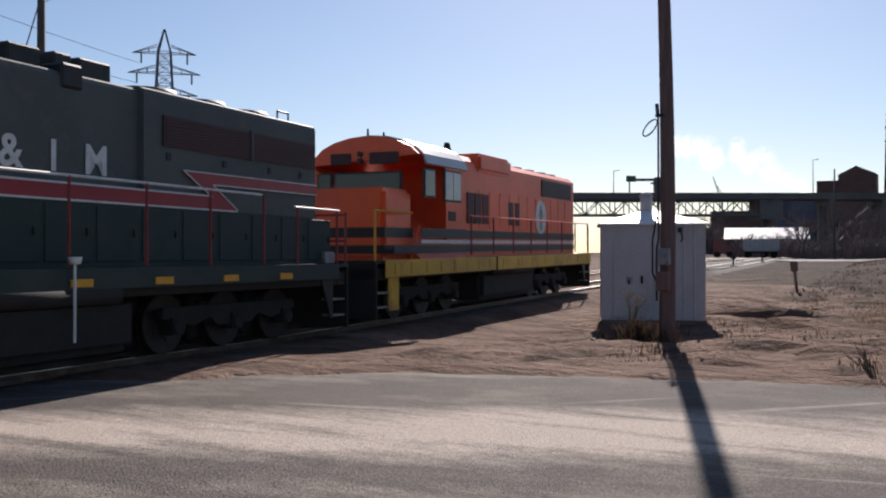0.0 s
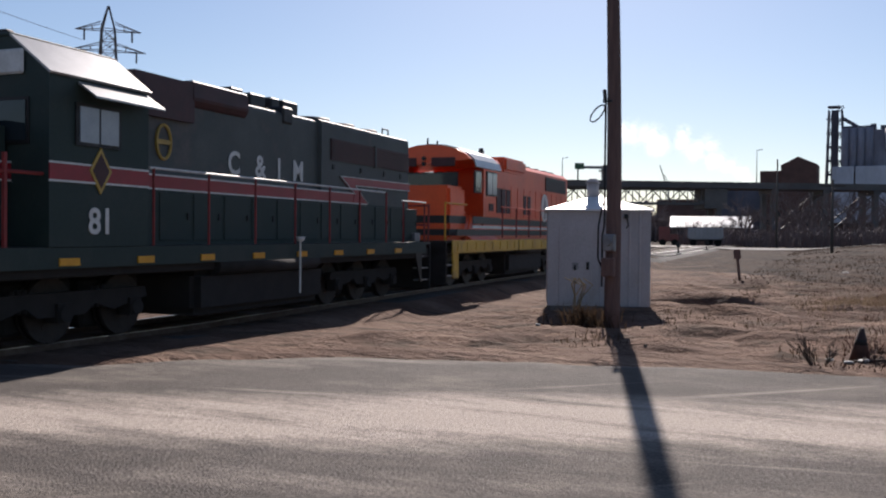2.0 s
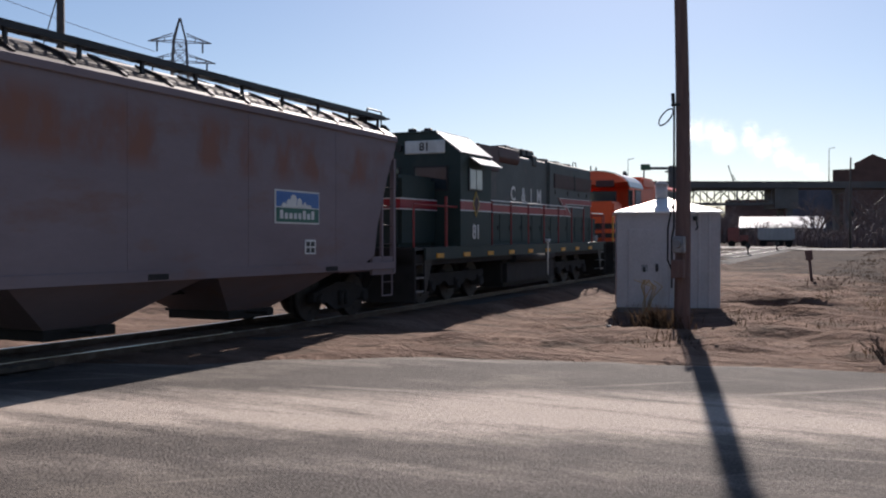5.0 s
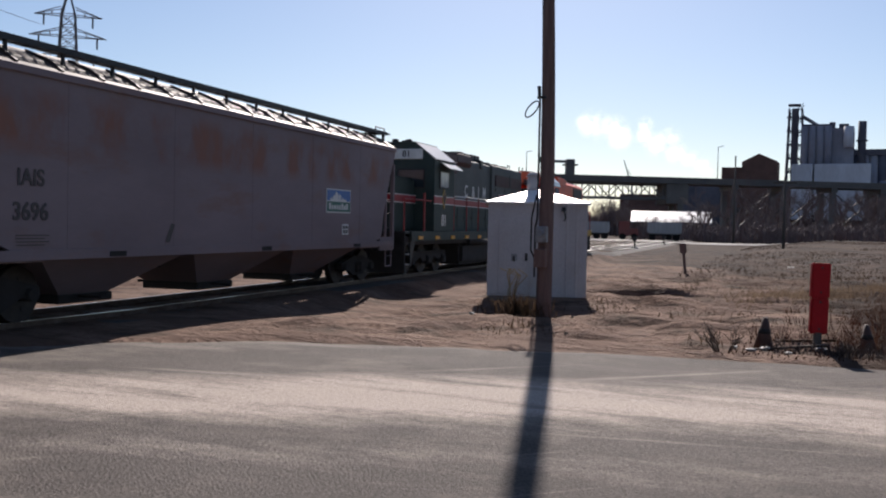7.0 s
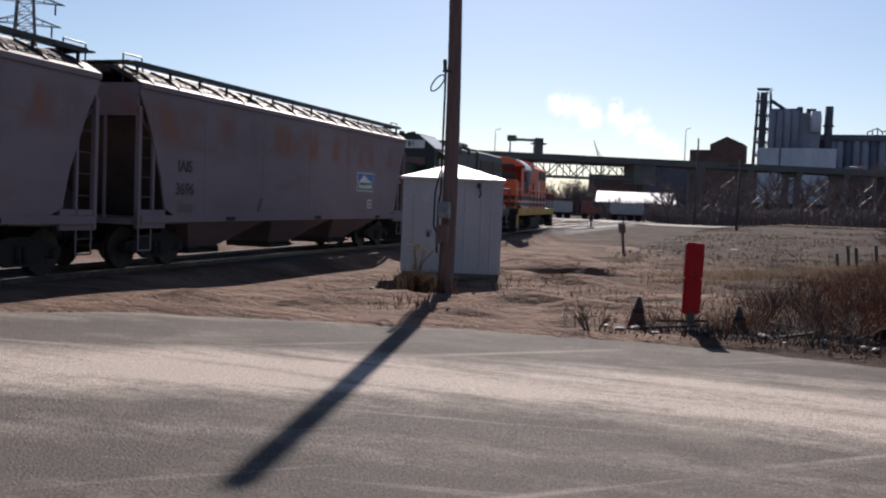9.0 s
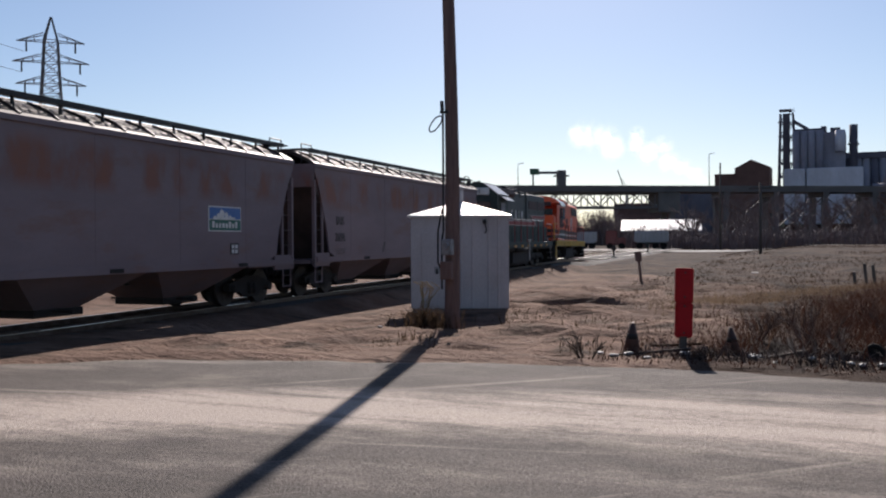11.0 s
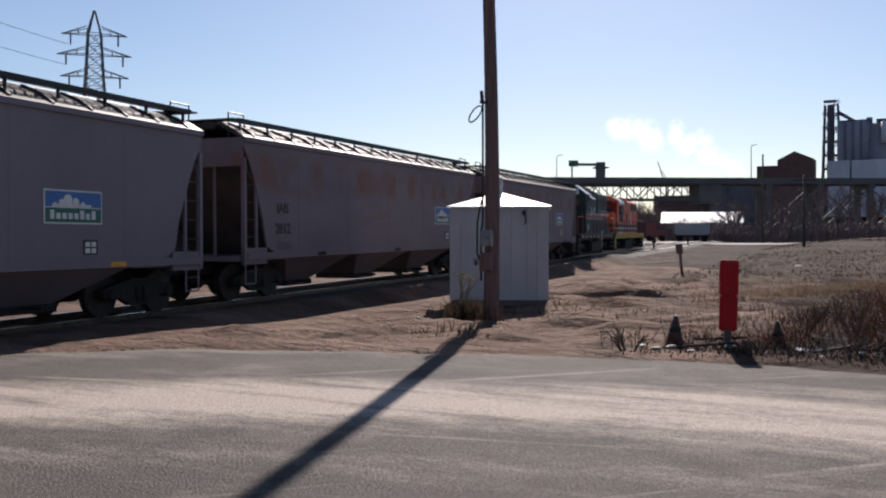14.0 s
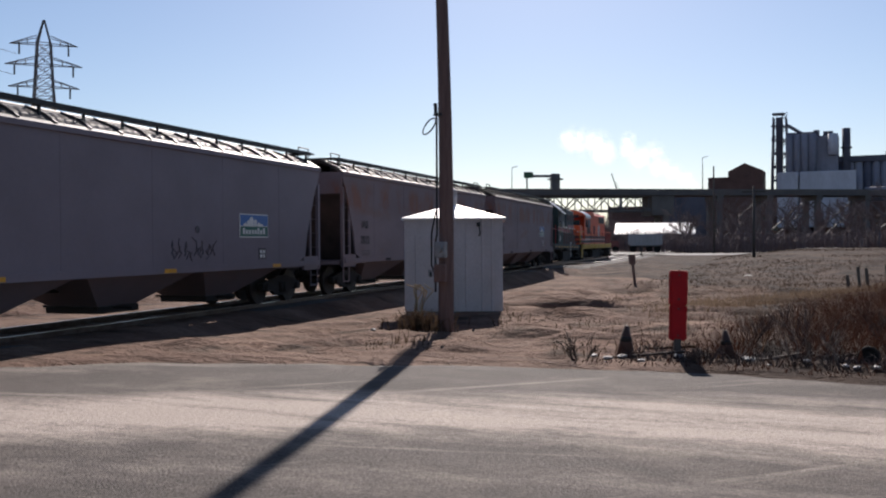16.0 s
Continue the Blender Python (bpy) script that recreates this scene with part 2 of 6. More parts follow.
def rust_row(m):
    """A row of rust patches high on the side, and thin rust streaks below it."""
    t = m.node_tree
    n, link = t.nodes, t.links.new
    bsdf = n["Principled BSDF"]
    before = bsdf.inputs["Base Color"].links[0].from_socket
    co, sep, mp, no, up, spot, both, mix, tint = (n.new("ShaderNode" + k) for k in ("TexCoord", "SeparateXYZ", "Mapping", "TexNoise", "ValToRGB", "ValToRGB", "Math", "Mix", "ValToRGB"))
    link(co.outputs["Object"], sep.inputs[0]), link(co.outputs["Object"], mp.inputs[0])
    mp.inputs["Scale"].default_value = (1.0, 1.0, 0.55)
    no.inputs["Scale"].default_value, no.inputs["Detail"].default_value, no.inputs["Roughness"].default_value = 0.95, 8, 0.6
    link(mp.outputs[0], no.inputs["Vector"])
    z = n.new("ShaderNodeMath")
    z.operation = "DIVIDE"
    link(sep.outputs[2], z.inputs[0])
    z.inputs[1].default_value = 4.0
    link(z.outputs[0], up.inputs[0])
    e = up.color_ramp.elements
    e[0].position, e[0].color, e[1].position, e[1].color = 0.66, (0.0, 0.0, 0.0, 1), 0.95, (0.0, 0.0, 0.0, 1)
    for p, c in ((0.735, 1.0), (0.87, 1.0)):
        k = e.new(p)
        k.color = (c, c, c, 1)
    spot.color_ramp.elements[0].position, spot.color_ramp.elements[1].position = 0.44, 0.60
    link(no.outputs[0], spot.inputs[0])
    both.operation = "MULTIPLY"
    link(up.outputs[0], both.inputs[0]), link(spot.outputs[0], both.inputs[1])
    tint.color_ramp.elements[0].position, tint.color_ramp.elements[1].position = 0.4, 0.7
    tint.color_ramp.elements[0].color, tint.color_ramp.elements[1].color = (0.165, 0.088, 0.078, 1), (0.215, 0.09, 0.058, 1)
    link(no.outputs[0], tint.inputs[0])
    mix.data_type = "RGBA"
    link(both.outputs[0], mix.inputs[0]), link(before, mix.inputs[6]), link(tint.outputs[0], mix.inputs[7])
    link(mix.outputs[2], bsdf.inputs["Base Color"])
    return m


hopper_rusty = rust_row(hopper_rusty)
hopper_grey = mat("clean grey hopper paint", (0.200, 0.170, 0.198), (0.166, 0.138, 0.16), 0.65, scale=0.4, fine=14, bump=0.03, grain=0.12, stain=(0.20, 0.17, 0.16), stain_at=(0.62, 0.78), stain_scale=0.6)
# Roof colours set far darker than the sides to offset the sun on them
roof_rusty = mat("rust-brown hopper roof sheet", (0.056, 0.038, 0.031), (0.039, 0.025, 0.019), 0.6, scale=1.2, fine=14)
roof_grey = mat("sun-offset dark grey hopper roof sheet", (0.061, 0.053, 0.051), (0.045, 0.037, 0.034), 0.55, scale=1.2, fine=14)
slope_rust = mat("brown slope sheet", (0.10, 0.075, 0.07), (0.06, 0.045, 0.045), 0.85, scale=1.5)
logo_blue = mat("logo blue", (0.03, 0.12, 0.36), (0.04, 0.15, 0.40), 0.5, scale=3, bump=0.02)
logo_green = mat("logo green", (0.02, 0.14, 0.10), None, 0.5, scale=3, bump=0.02)
rust_orange = mat("orange primer patch", (0.36, 0.15, 0.045), (0.22, 0.10, 0.04), 0.7, scale=3)
faded_black = mat("faded black lettering", (0.075, 0.065, 0.065), None, 0.7, scale=4, bump=0.0)
letter_black = mat("black lettering", (0.03, 0.03, 0.03), None, 0.6, scale=4, bump=0.0)
graffiti_paint = mat("dark spray paint", (0.085, 0.075, 0.085), None, 0.6, scale=4, bump=0.0)
red_bollard = mat("red bollard paint", (0.44, 0.012, 0.016), (0.36, 0.010, 0.014), 0.7, scale=3, fine=30, bump=0.1, spec=0.2)
cone_orange = mat("faded cone plastic", (0.075, 0.03, 0.022), (0.045, 0.022, 0.017), 0.7, scale=5)
twig_mat = mat("dry twig", (0.082, 0.058, 0.044), (0.048, 0.034, 0.027), 0.95, scale=5)
pale_twig = mat("bleached twig", (0.204, 0.170, 0.143), (0.136, 0.109, 0.088), 0.95, scale=5)
# Lighter version of dark_twig, with distance haze put into the colour
hazy_twig = mat("haze-lightened far twig", (0.19, 0.145, 0.14), (0.13, 0.10, 0.10), 0.95, scale=2)
dark_twig = mat("dark brush twig", (0.075, 0.05, 0.045), (0.05, 0.036, 0.034), 0.95, scale=4)


def leafy(m, share):
    """Thin stems let some light through."""
    t = m.node_tree
    bsdf, out = t.nodes["Principled BSDF"], t.nodes["Material Output"]
    thru, both = t.nodes.new("ShaderNodeBsdfTranslucent"), t.nodes.new("ShaderNodeMixShader")
    t.links.new(bsdf.inputs["Base Color"].links[0].from_socket, thru.inputs[0])
    both.inputs[0].default_value = share
    t.links.new(bsdf.outputs[0], both.inputs[1]), t.links.new(thru.outputs[0], both.inputs[2]), t.links.new(both.outputs[0], out.inputs[0])
    return m


# Pale tone puts sunlight into the straw colour
sunlit_straw_mat = leafy(mat("sunlit-toned straw", (0.21, 0.155, 0.11), (0.14, 0.10, 0.07), 0.95, scale=0.6, fine=6, spec=0.1), 0.45)
field_straw = leafy(mat("dull field grass", (0.056, 0.033, 0.021), (0.032, 0.018, 0.012), 0.95, scale=0.2, fine=6, spec=0.1), 0.3)
straw = leafy(mat("straw grass", (0.105, 0.070, 0.046), (0.060, 0.038, 0.025), 0.95, scale=1.2, fine=6, spec=0.1), 0.4)
weed = leafy(mat("brown weed", (0.078, 0.032, 0.021), (0.040, 0.017, 0.012), 0.95, scale=0.7, fine=6, spec=0.1), 0.25)
pale_weed_mat = leafy(mat("bleached weed", (0.129, 0.085, 0.058), (0.068, 0.045, 0.033), 0.95, scale=0.9, fine=6, spec=0.1), 0.4)
# Much brighter than straw: the sun on the stalks is in the colour
sunlit_stalk = leafy(mat("sunlit dry stalk", (0.48, 0.40, 0.27), (0.36, 0.29, 0.19), 0.95, scale=3, fine=6, spec=0.1), 0.5)
trash_white = mat("white litter", (0.357, 0.352, 0.342), (0.255, 0.250, 0.240), 0.7, scale=8)
# Steel tone raised somewhat to include distance haze
bridge_steel = mat("bridge steel", (0.136, 0.132, 0.132), (0.096, 0.096, 0.100), 0.7, scale=0.2, fine=3)
bridge_concrete = mat("bridge concrete", (0.16, 0.15, 0.145), (0.11, 0.105, 0.10), 0.9, scale=0.2, fine=3)
silo_concrete = mat("silo concrete", (0.30, 0.30, 0.35), (0.16, 0.16, 0.20), 0.85, scale=0.15, fine=2, stretch=(1, 1, 0.3))
silo_dark = mat("dark plant cladding", (0.13, 0.13, 0.165), (0.075, 0.075, 0.10), 0.8, scale=0.15, fine=2)
tank_white = mat("white tank cladding", (0.62, 0.63, 0.70), (0.5, 0.51, 0.57), 0.7, scale=0.2, fine=2, stretch=(1, 1, 0.3))
brick_far = mat("red-brown brick wall", (0.16, 0.085, 0.07), (0.11, 0.06, 0.05), 0.9, scale=0.3, fine=4)
shed_roof_mat = mat("bright shed roof", (0.80, 0.79, 0.77), (0.7, 0.69, 0.67), 0.35, scale=0.5, bump=0.02)
shed_wall_mat = mat("shed wall", (0.12, 0.09, 0.08), None, 0.9, scale=0.5)
pylon_steel = mat("pylon steel", (0.16, 0.16, 0.17), (0.11, 0.11, 0.12), 0.6, 0.3, scale=1)
truck_red = mat("red truck paint", (0.17, 0.02, 0.02), None, 0.4, scale=2)
trailer_white = mat("white trailer paint", (0.30, 0.30, 0.32), (0.24, 0.24, 0.26), 0.5, scale=0.6)
box_green = mat("dark grey-green cabinet paint", (0.04, 0.042, 0.038), (0.03, 0.032, 0.03), 0.7, scale=2)
sign_green = mat("green sign", (0.03, 0.12, 0.06), None, 0.5, scale=1)



def steam_material():
    """Thin veils of droplets with ragged, fading rims: the light passes on through them."""
    m = bpy.data.materials.new("steam droplets")
    m.use_nodes = True
    t = m.node_tree
    n, link = t.nodes, t.links.new
    n.remove(n["Principled BSDF"])
    clear, white, veil = n.new("ShaderNodeBsdfTransparent"), n.new("ShaderNodeBsdfTranslucent"), n.new("ShaderNodeMixShader")
    uv, ball, co, no, wisp, times = (n.new("ShaderNode" + k) for k in ("UVMap", "TexGradient", "TexCoord", "TexNoise", "ValToRGB", "Math"))
    uv.uv_map, ball.gradient_type = "veil", "SPHERICAL"
    link(uv.outputs[0], ball.inputs[0])
    no.inputs["Scale"].default_value, no.inputs["Detail"].default_value, no.inputs["Roughness"].default_value = 0.22, 6, 0.6
    link(co.outputs["Object"], no.inputs["Vector"]), link(no.outputs[0], wisp.inputs[0])
    wisp.color_ramp.elements[0].position, wisp.color_ramp.elements[1].position = 0.36, 0.66
    wisp.color_ramp.elements[1].color = (0.62, 0.62, 0.62, 1)
    times.operation = "MULTIPLY"
    soft_ = n.new("ShaderNodeMath")
    soft_.operation = "POWER"
    soft_.inputs[1].default_value = 1.7
    link(ball.outputs[1], soft_.inputs[0])
    link(soft_.outputs[0], times.inputs[0]), link(wisp.outputs[0], times.inputs[1])
    white.inputs["Color"].default_value = (0.9, 0.9, 0.9, 1)
    link(times.outputs[0], veil.inputs[0]), link(clear.outputs[0], veil.inputs[1]), link(white.outputs[0], veil.inputs[2]), link(veil.outputs[0], n["Material Output"].inputs[0])
    return m


steam_mat = steam_material()


# ---- mesh helpers ----
def bx(bm, x0, x1, y0, y1, z0, z1, m=None):
    vs = [bm.verts.new((x, y, z)) for x in (x0, x1) for y in (y0, y1) for z in (z0, z1)]
    for f in ((0, 1, 3, 2), (4, 6, 7, 5), (0, 4, 5, 1), (2, 3, 7, 6), (0, 2, 6, 4), (1, 5, 7, 3)):
        bm.faces.new([vs[i] for i in f])
    if m is not None:
        for v in vs:
            v.co = m @ v.co
    return bm


def tube(bm, p, q, r, r2=None, seg=8, caps=True):
    p, q = Vector(p), Vector(q)
    r2 = r if r2 is None else r2
    d = (q - p).normalized()
    side = d.orthogonal().normalized()
    up = d.cross(side)
    a, b = [], []
    for i in range(seg):
        w = 2 * math.pi * i / seg
        o = side * math.cos(w) + up * math.sin(w)
        a.append(bm.verts.new(p + o * r)), b.append(bm.verts.new(q + o * r2))
    for i in range(seg):
        f = bm.faces.new((a[i], a[(i + 1) % seg], b[(i + 1) % seg], b[i]))
        f.smooth = seg > 6
    if caps:
        bm.faces.new(a[::-1]), bm.faces.new(b)
    return bm


def loft(bm, rings, seg=12):
    """One skin through round sections (centre, radius)."""
    last = None
    for c, r in rings:
        now = [bm.verts.new((c[0] + r * math.cos(math.tau * i / seg), c[1] + r * math.sin(math.tau * i / seg), c[2])) for i in range(seg)]
        if last:
            for i in range(seg):
                bm.faces.new((last[i], last[(i + 1) % seg], now[(i + 1) % seg], now[i])).smooth = seg > 6
        else:
            bm.faces.new(now[::-1])
        last = now
    bm.faces.new(last)
    return bm


def path_tube(bm, pts, r, seg=6):
    for p, q in zip(pts, pts[1:]):
        tube(bm, p, q, r, None, seg)
    return bm


def prism(bm, outline, y0, y1, axis="y"):
    """An outline in two axes, drawn out along the third. axis y: outline in x, z; axis x: outline in y, z; axis z: outline in x, y."""
    def at(a, b, h):
        return (a, h, b) if axis == "y" else (h, a, b) if axis == "x" else (a, b, h)
    lo = [bm.verts.new(at(a, b, y0)) for a, b in outline]
    hi = [bm.verts.new(at(a, b, y1)) for a, b in outline]
    k = len(outline)
    for i in range(k):
        bm.faces.new((lo[i], lo[(i + 1) % k], hi[(i + 1) % k], hi[i]))
    bm.faces.new(lo[::-1]), bm.faces.new(hi)
    return bm


def soften(bm, width=0.02, seg=1):
    bmesh.ops.bevel(bm, geom=list(bm.edges), offset=width, segments=seg, affect="EDGES", clamp_overlap=True)
    return bm


def mesh_of(name, bm, material):
    bmesh.ops.recalc_face_normals(bm, faces=list(bm.faces))
    me = bpy.data.meshes.new(name)
    bm.to_mesh(me)
    bm.free()
    me.materials.append(material)
    return me


def part(name, bm, material, parent, label="", m=None):
    ob = new(name, mesh_of(name, bm, material))
    ob.parent = parent
    if m is not None:
        ob.matrix_basis = m
    return tagged(ob, label)


def thing(name, m, label, category, group="", kind=""):
    ob = new(name)
    ob.matrix_basis = m
    return tagged(ob, label, category, group, kind)


def solo(name, bm, material, label, category="", group="", kind="", m=None):
    ob = new(name, mesh_of(name, bm, material))
    if m is not None:
        ob.matrix_basis = m
    return tagged(ob, label, category, group, kind)


def box(*a):
    return bx(bmesh.new(), *a)


def letters(name, text, size, material, parent, m, depth=0.004):
    cu = bpy.data.curves.new(name, "FONT")
    cu.body, cu.size, cu.extrude, cu.offset, cu.align_x, cu.align_y = text, size, depth, size * 0.022, "CENTER", "CENTER"
    tmp = bpy.data.objects.new(name, cu)
    scene.collection.objects.link(tmp)
    me = bpy.data.meshes.new_from_object(tmp.evaluated_get(bpy.context.evaluated_depsgraph_get()))
    bpy.data.objects.remove(tmp)
    me.materials.clear()
    me.materials.append(material)
    ob = new(name, me)
    ob.parent, ob.matrix_basis = parent, m
    return ob


rnd = random.Random(4)

# ---- lie of the land ----
TRACK_TURN = 5.5
ALONG = Vector((-math.sin(radians(TRACK_TURN)), math.cos(radians(TRACK_TURN)), 0))
ACROSS = Vector((math.cos(radians(TRACK_TURN)), math.sin(radians(TRACK_TURN)), 0))
TRACK_OFF = -13.39                      # the track's middle, across


def smooth(a, b, v):
    k = min(1.0, max(0.0, (v - a) / (b - a)))
    return k * k * (3 - 2 * k)


def road_edge(x):
    """How far ahead the asphalt reaches."""
    pts = ((-60, 5.0), (-16, 7.5), (-12.2, 9.4), (-11.0, 10.9), (-9.4, 12.2), (-6.5, 13.0), (-4.1, 13.7), (-1.2, 14.0), (0.9, 13.7), (6, 13.2), (60, 8.0))
    for (xa, ya), (xb, yb) in zip(pts, pts[1:]):
        if x <= xb:
            return ya + (yb - ya) * smooth(xa, xb, x)
    return 8.0


def rise(y):
    return 0.0125 * 40 * (smooth(40, 75, y) * 0.4) + 0.0115 * min(190, max(0.0, y - 62))


def bend(s):
    """The track swings gently to the left past the hut."""
    return -2.05 * smooth(50, 90, s)


def lift(s):
    pts = ((15, 0.0), (30, 0.19), (50, 0.38), (65, 0.42), (80, 0.22), (110, 0.2))
    for (sa, a), (sb, b) in zip(pts, pts[1:]):
        if s <= sb:
            return a + (b - a) * max(0.0, (s - sa) / (sb - sa))
    return 0.2


def height(x, y):
    e = road_edge(x)
    off = x * ACROSS.x + y * ACROSS.y - TRACK_OFF - bend(y)
    z = rise(y) + lift(y) * (1 - smooth(1.7, 3.2, off))
    if y > e:
        z += 0.05 * smooth(e, e + 0.5, y) * (1 - smooth(-9, -11.5, x) * 0.5)
        rough = smooth(e, e + 2, y) * (1 - smooth(60, 120, y)) * smooth(3.0, 5.0, abs(off))
        z += rough * (0.10 * noise.noise((x * 0.35, y * 0.35, 1.0)) + 0.19 * noise.noise((x * 0.42, y * 1.7 + 0.25 * x, 3.0)) + 0.10 * noise.noise((x * 0.8, y * 3.6 + 0.6 * x, 6.0)) + 0.03 * noise.noise((x * 3, y * 3, 5)))
        z -= 0.15 * smooth(13, 19, y) * smooth(1.8, 2.8, off) * (1 - smooth(4.2, 7.0, off)) * (1 - smooth(60, 80, y))
        z -= 0.17 * math.exp(-((x + 7.6) ** 2 / 9 + (y - 18.8) ** 2 / 5))
        z -= 0.30 * math.exp(-((x + 7.2) ** 4 / 30 + (y - 27.8 + 0.1 * (x + 7.2)) ** 2 / 0.45))
        z += 0.26 * math.exp(-((x + 7.2) ** 4 / 30 + (y - 28.65 + 0.1 * (x + 7.2)) ** 2 / 0.22))
        z += 0.9 * smooth(-16, -4, x) * smooth(55, 105, y) * (1 - smooth(125, 180, y))
        z += 0.20 * smooth(-2, 4, x) * smooth(e + 3, e + 11, y) * (1 - smooth(50, 70, y))
    else:
        z -= 0.06
    return z


def track_z(s):
    return 0.12 + rise(s) + lift(s)


def on_track(s, off=0.0):
    p = ALONG * s + ACROSS * (TRACK_OFF + off + bend(s))
    return p


def spread(near, far, step, grow):
    """Coordinates: even steps as far as near, then growing ones to far."""
    v, k = [near[0]], near[0]
    while k < near[1]:
        k += step
        v.append(k)
    d = step
    while v[-1] < far[1]:
        d *= grow
        v.append(v[-1] + d)
    d = step
    while v[0] > far[0]:
        d *= grow
        v.insert(0, v[0] - d)
    return v


def sheet(name, xs, ys, zfun, material):
    verts = [(x, y, zfun(x, y)) for y in ys for x in xs]
    k = len(xs)
    faces = [(j * k + i, j * k + i + 1, (j + 1) * k + i + 1, (j + 1) * k + i) for j in range(len(ys) - 1) for i in range(k - 1)]
    me = bpy.data.meshes.new(name)
    me.from_pydata(verts, [], faces)
    me.materials.append(material)
    for p in me.polygons:
        p.use_smooth = True
    return new(name, me)


ground = sheet("ground", spread((-22, 10), (-2500, 2500), 0.22, 1.12), spread((8, 40), (-2000, 3500), 0.22, 1.10), height, dirt)
tagged(ground, "bare brown rutted dirt with sparse dry grass", kind="structure")


def road_mesh():
    xs = [-60 + 4 * i for i in range(12)] + [-12.5 + 0.25 * i for i in range(80)] + [8 + 3 * i for i in range(18)]
    verts, faces = [], []
    ks = [0, 0.25, 0.45, 0.6, 0.7, 0.78, 0.85, 0.9, 0.94, 0.97, 0.99, 1.0]
    for x in xs:
        e = road_edge(x) + 0.10 * noise.noise((x * 1.7, 0, 0)) + 0.05 * noise.noise((x * 6, 0, 2))
        for k in ks:
            y = -40 + (e + 40) * k
            verts.append((x, y, 0.012 * noise.noise((x * 0.2, y * 0.2, 7)) + (0.0 if k < 1 else -0.012)))
        verts.append((x, e + 0.04, -0.09))
    w = len(ks) + 1
    for i in range(len(xs) - 1):
        for j in range(w - 1):
            faces.append((i * w + j, (i + 1) * w + j, (i + 1) * w + j + 1, i * w + j + 1))
    me = bpy.data.meshes.new("road")
    me.from_pydata(verts, [], faces)
    me.materials.append(asphalt)
    return tagged(new("road", me), "worn grey asphalt road streaked with pale dust", kind="structure")


road_mesh()


# ---- railway track ----
def railway():
    base = bpy.data.meshes.new("ballast")
    ss = [-60 + 2 * i for i in range(190)]
    prof = ((-2.5, -0.22), (-1.6, 0.0), (1.6, 0.0), (2.3, -0.22))
    v = [tuple(on_track(s, o) + Vector((0, 0, track_z(s) - 0.12 + z + 0.05 * noise.noise((s, o, 4))))) for s in ss for o, z in prof]
    f = [(i * 4 + j, i * 4 + j + 1, i * 4 + j + 5, i * 4 + j + 4) for i in range(len(ss) - 1) for j in range(3)]
    base.from_pydata(v, [], f)
    base.materials.append(shaded_ballast)
    track = tagged(new("railway_track", base), "rusty steel rails on dark ties in ballast darkened for shade", kind="structure")
    for side in (-0.7525, 0.7525):
        for name, m, w, z0, z1 in (("rail", rail_steel, 0.05, -0.13, -0.004), ("rail_head", rail_top_mat, 0.033, -0.004, 0.0)):
            bm = bmesh.new()
            cuts = [-60, -20, 0, 15, 30, 40] + [50 + 5 * k for k in range(13)] + [130, 170, 220, 300]
            for a, b in zip(cuts, cuts[1:]):
                pa, pb = on_track(a, side), on_track(b, side)
                ring = []
                for p, s in ((pa, a), (pb, b)):
                    for o in (-w, w):
                        for z in (z0, z1):
                            ring.append(bm.verts.new(p + ACROSS * o + Vector((0, 0, track_z(s) + z))))
                for q in ((0, 1, 5, 4), (2, 3, 7, 6), (1, 3, 7, 5)):
                    bm.faces.new([ring[i] for i in q])
            part(name, bm, m, track)
    # the through line that runs straight on from the turnout
    for side in (-0.7525, 0.7525):
        bm = bmesh.new()
        stops = [58, 65, 72, 80, 90, 100, 120, 150, 200]
        for a, b in zip(stops, stops[1:]):
            p, q = on_track(a, side - bend(a)), on_track(b, side - bend(b))
            tube(bm, (p.x, p.y, height(p.x, p.y) + 0.14), (q.x, q.y, height(q.x, q.y) + 0.14), 0.06, None, 4)
        part("rail", bm, rail_top_mat, track)
    bed = bmesh.new()
    stops = [60, 68, 76, 84, 92, 100, 115, 130, 150, 175, 200]
    rows = []
    for a in stops:
        across = [(on_track(a, o - bend(a)), z) for o, z in ((-1.9, -0.1), (-1.3, 0.10), (1.3, 0.10), (1.9, -0.1))]
        rows.append([bed.verts.new((p.x, p.y, height(p.x, p.y) + z)) for p, z in across])
    for p, q in zip(rows, rows[1:]):
        for j in range(3):
            bed.faces.new((p[j], p[j + 1], q[j + 1], q[j]))
    part("track_bed", bed, shaded_ballast, track)
    # a second track beside it, further off
    for side in (-5.2, -3.7):
        bm = bmesh.new()
        for a, b in zip([40, 60, 80, 110, 150], [60, 80, 110, 150, 200]):
            tube(bm, on_track(a, side) + Vector((0, 0, track_z(a) - 0.03)), on_track(b, side) + Vector((0, 0, track_z(b) - 0.03)), 0.06, None, 4)
        part("rail", bm, rail_steel, track)
    tie = mesh_of("tie", soften(box(-0.11, 0.11, -1.25, 1.25, -0.16, 0.0), 0.015), tie_wood)
    for i in range(150):
        s = 6 + i * 0.56
        ob = new("tie", tie)
        ob.parent = track
        p = on_track(s)
        ob.matrix_basis = pose(p.x, p.y, track_z(s) - 0.115 + rnd.uniform(-0.01, 0.01), 0, 0, 90 + TRACK_TURN + rnd.uniform(-1, 1))
    # planks of the level crossing
    plank = mesh_of("crossing_plank", soften(box(-1.2, 1.2, -0.11, 0.11, -0.08, 0.0), 0.012), tie_wood)
    for i in range(4):
        for o in (-0.55, -0.3, -0.05, 0.2, 0.45, 0.98, -1.0):
            ob = new("crossing_plank", plank)
            ob.parent = track
            p = on_track(1 + i * 2.42, o)
